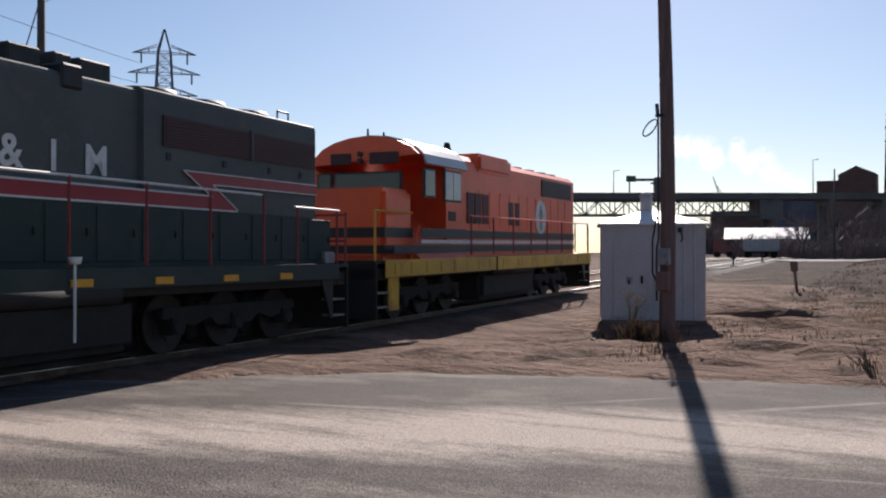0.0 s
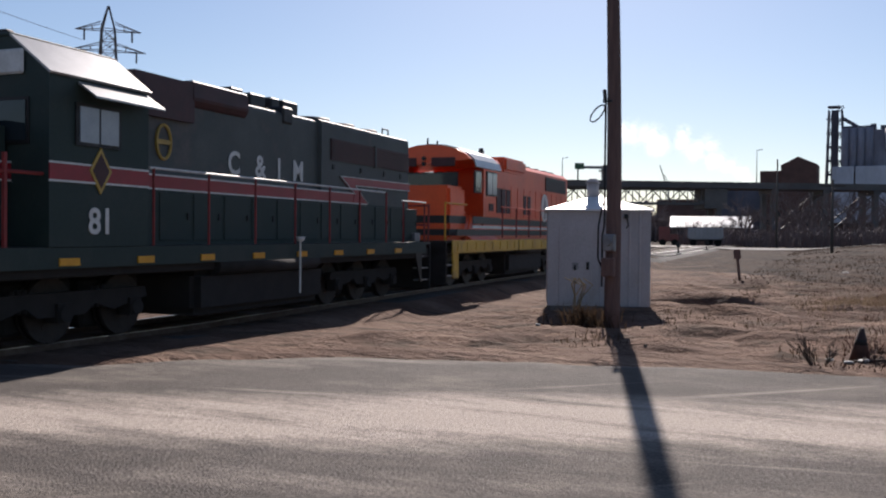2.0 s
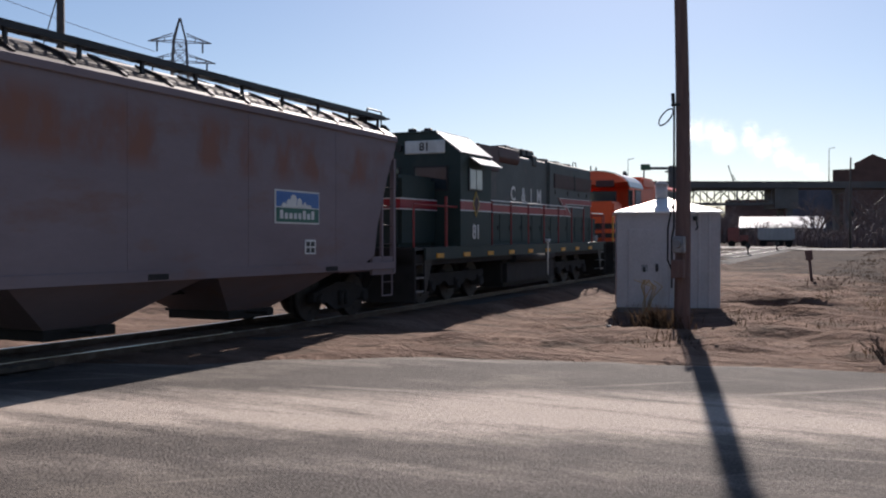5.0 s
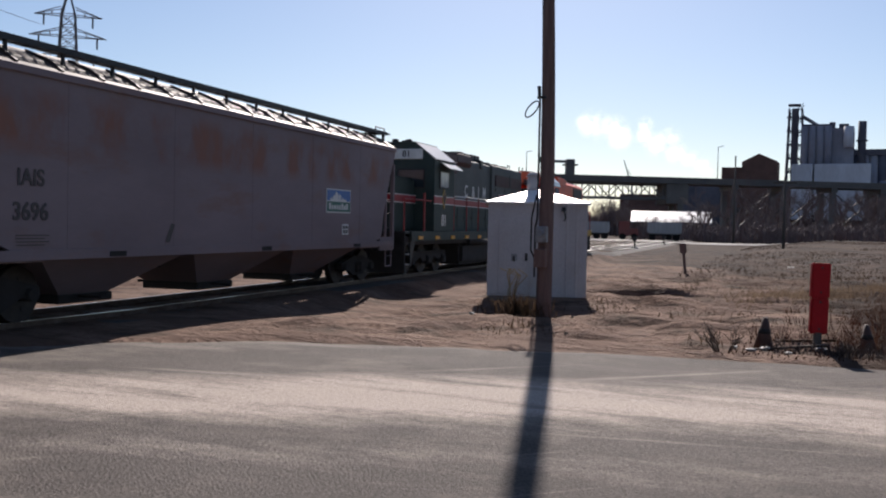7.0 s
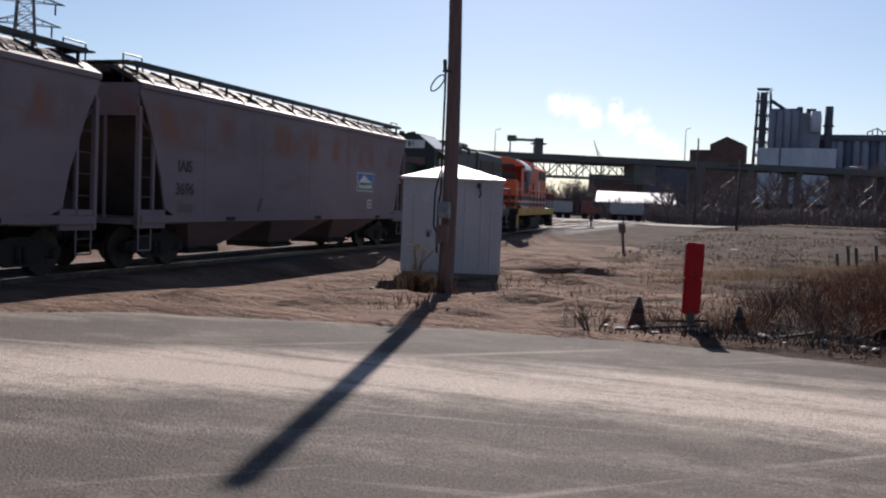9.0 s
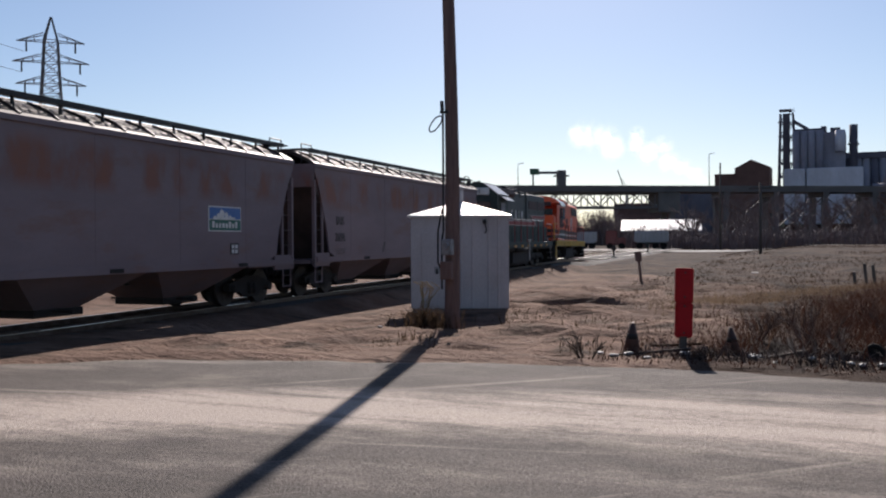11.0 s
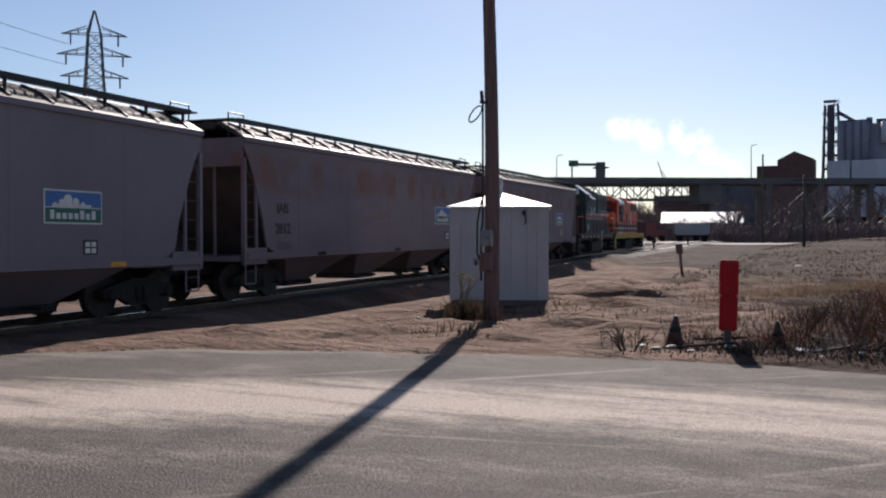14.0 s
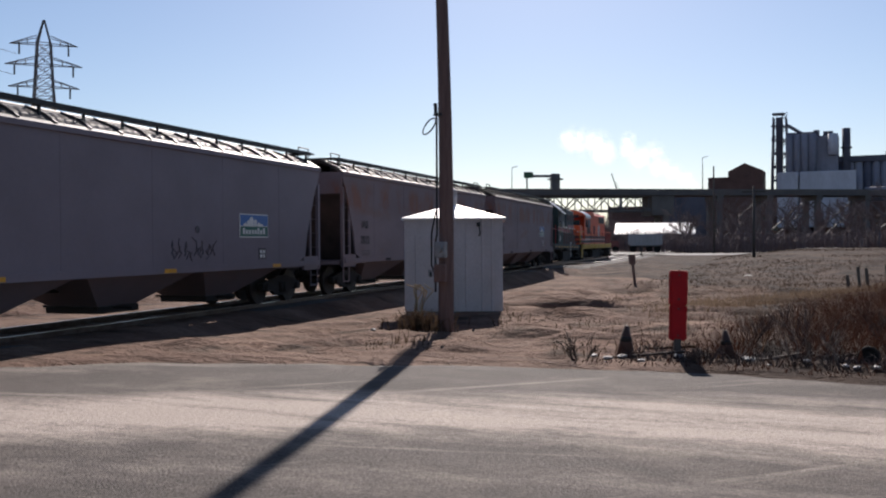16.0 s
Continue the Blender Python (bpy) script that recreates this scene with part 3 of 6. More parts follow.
            ob.matrix_basis = pose(p.x, p.y, track_z(3) - 0.012, 0, 0, 90 + TRACK_TURN)


railway()


# ---- rolling stock: local x forwards, -y the side towards the road, z from the rail head ----
SIDE = pose(0, 0, 0, 90, 0, 0)          # text that stands up and is read from -y
rolling = []                            # (thing, its place behind the mark on the train)
wheelsets = []                          # (wheelset, its local place)


def wheelset(parent, x, r=0.46):
    bm = bmesh.new()
    for y in (-0.76, 0.76):
        tube(bm, (0, y - 0.065, 0), (0, y + 0.065, 0), r, None, 24)
        tube(bm, (0, y + (0.065 if y < 0 else -0.065), 0), (0, y + (0.09 if y < 0 else -0.09), 0), r + 0.028, None, 24)
        out = -1 if y < 0 else 1
        tube(bm, (0, y + out * 0.06, 0), (0, y + out * 0.12, 0), 0.13, 0.10, 12)
        for k in range(5):
            w = k * math.tau / 5
            tube(bm, (0.27 * math.cos(w), y + out * 0.06, 0.27 * math.sin(w)), (0.27 * math.cos(w), y + out * 0.075, 0.27 * math.sin(w)), 0.06, None, 8)
    tube(bm, (0, -0.8, 0), (0, 0.8, 0), 0.08, None, 10)
    ob = part("wheelset", bm, wheel_steel, parent, "worn steel wheels on an axle")
    ob.location = (x, 0, r)
    wheelsets.append((ob, (x, 0, r)))


def side_frame(parent, x, half, loco=False):
    for y in (-1.0, 1.0):
        bm = bmesh.new()
        if loco:
            prism(bm, [(-half - 0.35, 0.62), (-half - 0.3, 0.78), (half + 0.3, 0.78), (half + 0.35, 0.62), (half * 0.7, 0.45), (half * 0.45, 0.58), (half * 0.3, 0.42), (-half * 0.3, 0.42), (-half * 0.45, 0.58), (-half * 0.7, 0.45)], y - 0.07, y + 0.07)
            for k in (-1, 0, 1):
                bx(bm, k * half - 0.14, k * half + 0.14, y - 0.12, y + 0.12, 0.33, 0.62)
                tube(bm, (k * half, y - 0.17, 0.46), (k * half, y + 0.17, 0.46), 0.13, None, 12)
            for k in (-0.5, 0.5):
                for j in (-0.12, 0, 0.12):
                    tube(bm, (k * half + j, y, 0.5), (k * half + j, y, 0.85), 0.05, None, 8)
        else:
            prism(bm, [(-half - 0.22, 0.40), (-half - 0.22, 0.58), (-half * 0.3, 0.78), (half * 0.3, 0.78), (half + 0.22, 0.58), (half + 0.22, 0.40), (half * 0.75, 0.40), (half * 0.35, 0.22), (-half * 0.35, 0.22), (-half * 0.75, 0.40)], y - 0.07, y + 0.07)
            for k in (-1, 1):
                tube(bm, (k * half, y - 0.16, 0.46), (k * half, y + 0.16, 0.46), 0.11, None, 12)
            for j in (-0.1, 0.1):
                tube(bm, (j, y - 0.09, 0.3), (j, y - 0.09, 0.6), 0.07, None, 8)
        ob = part("truck_frame", bm, shaded_grime, parent, "grimy cast truck side frame")
        ob.location.x = x


def coupler(parent, x, way):
    bm = bx(bmesh.new(), min(x, x + way * 0.55), max(x, x + way * 0.55), -0.09, 0.09, 0.72, 0.92)
    bx(bm, min(x + way * 0.45, x + way * 0.75), max(x + way * 0.45, x + way * 0.75), -0.16, 0.16, 0.68, 0.98)
    part("coupler", soften(bm, 0.02), shaded_grime, parent)
    bm = bmesh.new()
    pts = [(x + way * k * 0.12, -0.35, 0.85 - 0.35 * math.sin(math.pi * k / 6)) for k in range(7)]
    part("air_hose", path_tube(bm, pts, 0.025), black_rubber, parent)


def hopper_car(mark, paint, roof, label, number, logo_y, seed, graffiti=False):
    rr = random.Random(seed)
    car = thing("covered_hopper_car", Matrix(), label, "freight car", "hopper cars of the train")
    L, W, EAVE, SILL = 8.42, 1.6, 3.97, 1.10
    # the two side sheets, with slanting ends
    shape = [(-L, EAVE), (L, EAVE), (L - 0.02, 3.75), (L - 0.35, 3.2), (L - 0.85, 2.0), (L - 1.0, 1.35), (L - 1.6, SILL), (-L + 1.6, SILL), (-L + 1.0, 1.35), (-L + 0.85, 2.0), (-L + 0.35, 3.2), (-L + 0.02, 3.75)]
    for y in (-W, W - 0.05):
        part("side_sheet", prism(bmesh.new(), shape, y, y + 0.05), paint, car)
    for y in (-W - 0.035, W):
        part("side_sill", box(-L + 0.1, L - 0.1, y, y + 0.035, SILL - 0.06, SILL + 0.10), paint, car)
        part("top_chord", soften(box(-L, L, y - 0.015, y + 0.05, EAVE - 0.10, EAVE + 0.03), 0.012), paint, car)
    # faint welded seams on the near side
    for k in range(5):
        x = -L + 2.6 + k * (2 * L - 5.2) / 4
        part("seam", box(x - 0.012, x + 0.012, -W - 0.004, -W + 0.01, SILL + 0.1, EAVE - 0.1), paint, car)
    # roof: sloping sheets with raised ribs and a trough of hatches
    for sgn in (-1, 1):
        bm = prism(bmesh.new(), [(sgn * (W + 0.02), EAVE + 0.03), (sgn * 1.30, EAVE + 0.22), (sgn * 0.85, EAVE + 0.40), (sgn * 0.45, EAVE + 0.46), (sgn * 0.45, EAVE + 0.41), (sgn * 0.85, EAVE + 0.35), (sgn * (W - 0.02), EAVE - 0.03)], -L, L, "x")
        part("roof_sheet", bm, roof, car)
    for k in range(17):
        x = -L + 0.5 + k * (2 * L - 1.0) / 16
        for sgn in (-1, 1):
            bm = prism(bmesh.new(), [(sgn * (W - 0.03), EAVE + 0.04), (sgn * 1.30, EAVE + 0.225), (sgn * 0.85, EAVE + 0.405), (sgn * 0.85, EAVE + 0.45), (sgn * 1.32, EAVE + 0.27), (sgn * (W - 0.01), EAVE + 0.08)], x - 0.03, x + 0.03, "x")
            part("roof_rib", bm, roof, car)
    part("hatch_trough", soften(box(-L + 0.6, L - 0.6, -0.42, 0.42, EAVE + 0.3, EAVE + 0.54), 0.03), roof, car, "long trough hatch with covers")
    # running boards of open mesh on brackets
    for sgn in (-1, 1):
        bm = bmesh.new()
        for j in range(5):
            o = sgn * (0.92 + j * 0.09)
            bx(bm, -L + 0.1, L - 0.1, o - 0.02, o + 0.02, EAVE + 0.46, EAVE + 0.49)
        bx(bm, -L + 0.1, L - 0.1, sgn * 1.36 - 0.015, sgn * 1.36 + 0.015, EAVE + 0.40, EAVE + 0.50)
        for k in range(70):
            x = -L + 0.15 + k * (2 * L - 0.3) / 69
            bx(bm, x - 0.012, x + 0.012, min(sgn * 0.9, sgn * 1.36), max(sgn * 0.9, sgn * 1.36), EAVE + 0.455, EAVE + 0.485)
        part("running_board", bm, dark_metal, car, "dark steel mesh running board")
        for k in range(14):
            x = -L + 0.3 + k * (2 * L - 0.6) / 13
            bm = box(x - 0.03, x + 0.03, sgn * 1.30 - 0.02, sgn * 1.30 + 0.02, EAVE + 0.20, EAVE + 0.46)
            part("bracket", bm, dark_metal, car)
    for e in (-1, 1):
        part("cross_board", box(min(e * (L - 0.35), e * (L + 0.12)), max(e * (L - 0.35), e * (L + 0.12)), -1.38, 1.38, EAVE + 0.44, EAVE + 0.475), dark_metal, car)
        path = [(e * (L + 0.05), -1.2, EAVE + 0.02), (e * (L + 0.05), -1.2, EAVE + 0.62), (e * (L - 0.6), -1.2, EAVE + 0.62), (e * (L - 0.7), -1.2, EAVE + 0.05)]
        part("roof_grab_iron", path_tube(bmesh.new(), path, 0.018), dark_metal, car)
        # end: head sheet, slope sheet, corner posts, ladder, platform
        part("end_sheet", box(min(e * (L - 0.06), e * L), max(e * (L - 0.06), e * L), -W + 0.05, W - 0.05, 3.3, EAVE + 0.02), paint, car)
        sl = [(e * (L - 0.1), 3.35), (e * (L - 0.1), 3.27), (e * 5.9, 1.05), (e * 5.9, 1.15)]
        part("slope_sheet", prism(bmesh.new(), sl, -W + 0.06, W - 0.06), slope_rust, car, "brown rusty slope sheet")
        part("end_platform", box(min(e * 6.2, e * (L + 0.02)), max(e * 6.2, e * (L + 0.02)), -1.45, 1.45, 1.0, 1.12), paint, car)
        part("draft_sill", soften(box(min(e * 5.2, e * (L + 0.15)), max(e * 5.2, e * (L + 0.15)), -0.32, 0.32, 0.66, 1.0), 0.02), shaded_grime, car)
        for y in (-W + 0.05, W - 0.05):
            part("corner_post", box(min(e * (L - 0.10), e * L), max(e * (L - 0.10), e * L), y - 0.05, y + 0.05, 0.95, 3.5), paint, car)
            part("ladder_post", box(min(e * (L - 0.62), e * (L - 0.55)), max(e * (L - 0.62), e * (L - 0.55)), y - 0.03, y + 0.03, 1.0, 3.0), paint, car)
            for k in range(7):
                z = 0.75 + k * 0.42
                # dark brown puts the dimness of the car end into the rungs
                part("rung", path_tube(bmesh.new(), [(e * (L - 0.6), y, z), (e * (L - 0.02), y, z)], 0.015), slope_rust, car)
            part("end_gusset", box(min(e * (L - 1.05), e * L), max(e * (L - 1.05), e * L), y - 0.03, y + 0.03, 0.92, 1.32), paint, car)
            part("stirrup_step", path_tube(bmesh.new(), [(e * (L - 0.55), y, 0.95), (e * (L - 0.55), y, 0.45), (e * (L - 0.1), y, 0.45), (e * (L - 0.1), y, 0.95)], 0.02), paint, car)
        for y in (-0.7, 0.7):
            part("end_brace", path_tube(bmesh.new(), [(e * (L - 0.08), y, 3.3), (e * (L - 0.08), y, 1.1)], 0.04), paint, car)
        coupler(car, e * (L + 0.1), e)
        for x in (-0.89, 0.89):
            wheelset(car, e * 6.95 + x)
        side_frame(car, e * 6.95, 0.89)
    # three bays of chutes under the sill
    for x in (-4.25, 0.0, 4.25):
        bm = bmesh.new()
        top = [(x - 2.1, -1.5), (x + 2.1, -1.5), (x + 2.1, 1.5), (x - 2.1, 1.5)]
        low = [(x - 0.62, -0.62), (x + 0.62, -0.62), (x + 0.62, 0.62), (x - 0.62, 0.62)]
        a = [bm.verts.new((p, q, SILL + 0.02)) for p, q in top]
        c = [bm.verts.new((p, q, 0.34)) for p, q in low]
        for i in range(4):
            bm.faces.new((a[i], a[(i + 1) % 4], c[(i + 1) % 4], c[i]))
        bm.faces.new(c)
        bay = part("hopper_bay", bm, paint, car, "sloping discharge hopper")
        part("outlet_gate", soften(box(x - 0.72, x + 0.72, -0.7, 0.7, 0.2, 0.36), 0.02), shaded_grime, bay)
        part("gate_rack", path_tube(bmesh.new(), [(x - 0.2, -1.2, 0.32), (x - 0.2, 1.2, 0.32)], 0.03), shaded_grime, bay)
    part("centre_sill", box(-5.9, 5.9, -0.2, 0.2, 0.7, 1.0), shaded_grime, car)
    # lettering and emblem on the near side
    y = -W - 0.009
    lx, lz = (4.8 if seed == 2 else 4.42), logo_y
    part("emblem", box(lx - 0.74, lx + 0.74, y - 0.006, y + 0.03, lz - 0.31, lz + 0.31), white_paint, car, "blue and green emblem with a white cloud")
    part("emblem_sky", box(lx - 0.71, lx + 0.71, y - 0.012, y + 0.02, lz + 0.0, lz + 0.28), logo_blue, car)
    part("emblem_field", box(lx - 0.71, lx + 0.71, y - 0.012, y + 0.02, lz - 0.28, lz - 0.02), logo_green, car)
    bm = bmesh.new()
    for cx, cz, r in ((-0.32, 0.07, 0.07), (-0.16, 0.12, 0.11), (0.04, 0.09, 0.08), (0.22, 0.05, 0.05), (-0.47, 0.04, 0.04)):
        tube(bm, (lx + cx, y - 0.018, lz + cz), (lx + cx, y, lz + cz), r, None, 16)
    bx(bm, lx - 0.55, lx + 0.44, y - 0.0185, y, lz + 0.0, lz + 0.05)
    part("emblem_cloud", bm, white_paint, car)
    bm = bmesh.new()
    for k in range(8):
        bx(bm, lx - 0.60 + k * 0.15, lx - 0.50 + k * 0.15, y - 0.018, y, lz - 0.22, lz - (0.06 if k in (0, 5, 7) else 0.11))
    part("emblem_bars", bm, white_paint, car)
    part("notice", box(lx + 0.25, lx + 0.62, y - 0.006, y + 0.02, lz - 0.88, lz - 0.6), white_paint if seed == 1 else letter_black, car)
    bm = bmesh.new()
    for k in range(4):
        bx(bm, lx + 0.29 + 0.16 * (k % 2), lx + 0.41 + 0.16 * (k % 2), y - 0.01, y, lz - 0.85 + 0.12 * (k // 2), lz - 0.76 + 0.12 * (k // 2))
    part("notice_bars", bm, letter_black if seed == 1 else white_paint, car)
    if number:
        letters("reporting_mark", "IAIS", 0.36, faded_black, car, pose(-6.65, y, 2.30) @ SIDE)
        letters("car_number", number, 0.38, faded_black, car, pose(-6.65, y, 1.78) @ SIDE)
    bm = bmesh.new()
    for k in range(4):
        bx(bm, -6.95, -6.25 - 0.1 * (k % 2), y - 0.003, y, 1.42 - k * 0.05, 1.437 - k * 0.05)
    part("capacity_data", bm, faded_black, car, "small data lines too small to read")
    if seed == 1:
        bm = prism(bmesh.new(), [(-3.2, 1.28), (-3.06, 1.28), (-2.9, 1.62), (-3.02, 1.64)], y - 0.003, y)
        part("paint_scar", bm, roof_grey, car)
    for x in (-4.6, 0.6, 5.6):
        part("reflector", box(x - 0.22, x + 0.22, -W - 0.045, -W, SILL - 0.04, SILL + 0.05), yellow_tab if not number else shaded_grime, car)
    if graffiti:
        bm = bmesh.new()
        for k in range(16):
            x = 0.7 + k * 0.12 + rr.uniform(-0.05, 0.05)
            z = 1.42 + rr.uniform(-0.06, 0.06)
            pts = [(x + rr.uniform(-0.12, 0.12), y, z + j * 0.09 + rr.uniform(-0.05, 0.05)) for j in range(rr.randint(3, 6))]
            path_tube(bm, pts, 0.011, 4)
        tube(bm, (1.75, y + 0.004, 2.05), (1.75, y - 0.004, 2.05), 0.09, None, 12)
        part("graffiti", bm, graffiti_paint, car, "dark sprayed scrawl")
    return car


def railing(parent, x0, x1, y, z0, posts, material, top=None, tall=1.08):
    for x in posts:
        part("stanchion", path_tube(bmesh.new(), [(x, y, z0), (x, y, z0 + tall)], 0.024), material, parent)
    part("handrail", path_tube(bmesh.new(), [(x0, y, z0 + tall), (x1, y, z0 + tall)], 0.022), top or material, parent)


def step_well(parent, x, way, y, material):
    sy = -1 if y < 0 else 1
    ob = part("step_side", prism(bmesh.new(), [(x, 1.35), (x, 0.35), (x + way * 0.08, 0.35), (x + way * 0.55, 1.35)], y - 0.02, y + 0.02), material, parent)
    for k in range(3):
        part("step", box(min(x, x - way * 0.55), max(x, x - way * 0.55), min(y, y - sy * 0.25), max(y, y - sy * 0.25), 0.38 + k * 0.33, 0.42 + k * 0.33), galvanised, parent)
    return ob


def loco_running_gear(loco, half, paint_sill, tank_paint, tabs):
    part("frame", soften(box(-half, half, -1.45, 1.45, 1.02, 1.30), 0.02), shaded_grime, loco)
    for y in (-1.56, 1.50):
        part("side_sill", box(-half + 0.5, half - 0.5, y, y + 0.06, 1.16, 1.46), paint_sill, loco)
    part("deck", box(-half, half, -1.5, 1.5, 1.40, 1.47), dark_metal, loco)
    part("fuel_tank", soften(box(-2.4, 2.4, -1.4, 1.4, 0.2, 1.05), 0.14, 2), tank_paint, loco)
    for sgn in (-1, 1):
        part("air_tank", tube(bmesh.new(), (-1.9, sgn * 1.42, 1.08), (1.9, sgn * 1.42, 1.08), 0.16, None, 14), shaded_grime, loco)
        side_frame(loco, sgn * 5.3, 1.62, True)
        for x in (-1.62, 0, 1.62):
            wheelset(loco, sgn * 5.3 + x, 0.5)
            part("traction_motor", soften(box(sgn * 5.3 + x - 0.72, sgn * 5.3 + x + 0.72, -0.62, 0.62, 0.14, 0.95), 0.06), shaded_grime, loco)
        part("pilot", soften(prism(bmesh.new(), [(-1.5, 0.14), (1.5, 0.14), (1.5, 1.42), (-1.5, 1.42)], min(sgn * half, sgn * (half - 0.08)), max(sgn * half, sgn * (half - 0.08)), "x"), 0.01), shaded_grime, loco)
        coupler(loco, sgn * half, sgn)
    for x in tabs:
        part("reflector", box(x - 0.2, x + 0.2, -1.585, -1.55, 1.20, 1.31), yellow_tab, loco, "bright yellow reflector plate")


def window(parent, x0, x1, y, z0, z1, frame_mat, glass, panes=1):
    ob = part("window_frame", box(x0 - 0.05, x1 + 0.05, y - 0.02, y + 0.02, z0 - 0.05, z1 + 0.05), frame_mat, parent)
    w = (x1 - x0) / panes
    for k in range(panes):
        part("pane", box(x0 + k * w + 0.02, x0 + (k + 1) * w - 0.02, y - 0.035, y - 0.01, z0, z1), glass, ob)


def end_window(parent, x, y0, y1, z0, z1, way, frame_mat, glass):
    ob = part("window_frame", box(min(x, x + way * 0.02), max(x, x + way * 0.02), y0 - 0.05, y1 + 0.05, z0 - 0.05, z1 + 0.05), frame_mat, parent)
    part("pane", box(min(x, x + way * 0.035), max(x, x + way * 0.035), y0, y1, z0, z1), glass, ob)


def green_locomotive():
    """Local x 0 is the middle of the frame; the cab looks towards -x."""
    loco = thing("green_locomotive", Matrix(), "dark green diesel locomotive with red stripe and white lettering", "locomotive")
    half = 8.7
    tabs = [-7.4 + k * 1.7 for k in range(9)]
    loco_running_gear(loco, half, green_paint, shaded_grime, tabs)
    X0, X1, XH = -6.08, -3.92, 8.08       # cab front, cab rear, hood end
    # long hood with bevelled shoulders
    hood = [(-0.95, 1.47), (-0.95, 4.2), (-0.93, 4.26), (-0.86, 4.30), (0.86, 4.30), (0.93, 4.26), (0.95, 4.2), (0.95, 1.47)]
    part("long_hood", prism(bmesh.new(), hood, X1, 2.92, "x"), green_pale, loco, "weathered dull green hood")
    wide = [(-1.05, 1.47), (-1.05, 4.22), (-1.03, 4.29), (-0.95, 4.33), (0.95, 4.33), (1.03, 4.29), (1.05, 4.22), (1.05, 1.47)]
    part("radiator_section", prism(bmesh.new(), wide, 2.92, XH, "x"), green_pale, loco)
    for sgn in (-1, 1):
        y = sgn * 1.055
        part("radiator_grille", box(3.35, XH - 0.05, min(y, y + sgn * 0.03), max(y, y + sgn * 0.03), 3.42, 3.92), maroon_paint, loco, "dark red radiator grille")
        for k in range(9):
            part("louvre", box(3.4, XH - 0.1, min(y, y + sgn * 0.045), max(y, y + sgn * 0.045), 3.46 + k * 0.05, 3.478 + k * 0.05), maroon_paint, loco)
        part("grille_post", box(5.75, 5.82, min(y, y + sgn * 0.055), max(y, y + sgn * 0.055), 3.4, 3.95), green_pale, loco)
        for x in (3.5, 5.0, 6.4, 7.5):
            part("lifting_eye", box(x - 0.05, x + 0.05, min(y, y + sgn * 0.02), max(y, y + sgn * 0.02), 3.2, 3.32), dark_metal, loco)
        # dark red intake at the cab end, doors and lower green band
        part("intake_grille", box(X1 + 0.3, X1 + 1.96, min(sgn * 0.9, sgn * 1.04), max(sgn * 0.9, sgn * 1.04), 3.68, 4.4), maroon_paint, loco)
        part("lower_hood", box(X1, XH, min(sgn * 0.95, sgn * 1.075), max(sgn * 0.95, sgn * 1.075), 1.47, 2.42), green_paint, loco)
        for k in range(12):
            x = X1 + 0.9 + k * 0.98
            part("hood_door", soften(box(x, x + 0.86, min(sgn * 1.07, sgn * 1.095), max(sgn * 1.07, sgn * 1.095), 1.55, 2.38), 0.008), green_paint, loco)
            part("door_latch", box(x + 0.76, x + 0.80, min(sgn * 1.09, sgn * 1.12), max(sgn * 1.09, sgn * 1.12), 1.92, 2.04), dark_metal, loco)
        part("white_line", box(X1, 4.6, min(sgn * 0.9, sgn * 1.083), max(sgn * 0.9, sgn * 1.083), 2.66, 2.69), white_paint, loco)
        part("red_band", box(X1, 4.58, min(sgn * 0.9, sgn * 1.079), max(sgn * 0.9, sgn * 1.079), 2.45, 2.66), red_stripe, loco)
        part("white_line", box(X1, 5.35, min(sgn * 0.9, sgn * 1.083), max(sgn * 0.9, sgn * 1.083), 2.42, 2.45), white_paint, loco)
        bm = prism(bmesh.new(), [(3.83, 3.06), (XH, 3.09), (XH, 2.89), (4.62, 2.87), (5.35, 2.45), (4.5, 2.45), (4.6, 2.66)], min(sgn * 1.05, sgn * 1.088), max(sgn * 1.05, sgn * 1.088))
        part("red_flash", bm, red_stripe, loco)
        for p, q in (((3.83, 3.06), (XH, 3.09)), ((3.83, 3.06), (4.6, 2.66)), ((4.62, 2.87), (XH, 2.89)), ((4.62, 2.87), (5.35, 2.45))):
            part("white_line", path_tube(bmesh.new(), [(p[0], sgn * 1.09, p[1]), (q[0], sgn * 1.09, q[1])], 0.014, 4), white_paint, loco)
    part("end_grille", box(XH, XH + 0.04, -0.7, 0.7, 2.2, 3.6), dark_metal, loco)
    part("rear_headlight", tube(bmesh.new(), (XH, -0.2, 3.95), (XH + 0.12, -0.2, 3.95), 0.12, None, 12), dark_metal, loco)
    # roof gear: exhaust boxes, fans, grab iron
    part("brake_housing", soften(prism(bmesh.new(), [(-0.98, 3.98), (-1.06, 4.12), (-1.04, 4.46), (1.04, 4.46), (1.06, 4.12), (0.98, 3.98)], X1 + 1.9, -0.15, "x"), 0.03), maroon_paint, loco, "dark red roof housing")
    for x0, x1, h in ((0.05, 0.5, 0.36), (0.78, 1.38, 0.34), (1.62, 1.98, 0.36), (2.12, 2.80, 0.36)):
        bm = soften(box(x0, x1, -0.5, 0.5, 4.30, 4.32 + h), 0.03)
        part("exhaust_pipe", bm, dark_metal, loco, "sooty black exhaust stack")
    part("roof_step", soften(box(1.30, 1.72, -0.99, -0.5, 4.05, 4.42), 0.04), dark_metal, loco)
    for x in (4.1, 5.5, 6.9):
        part("radiator_fan", tube(bmesh.new(), (x, 0, 4.36), (x, 0, 4.50), 0.62, 0.56, 20), dark_metal, loco)
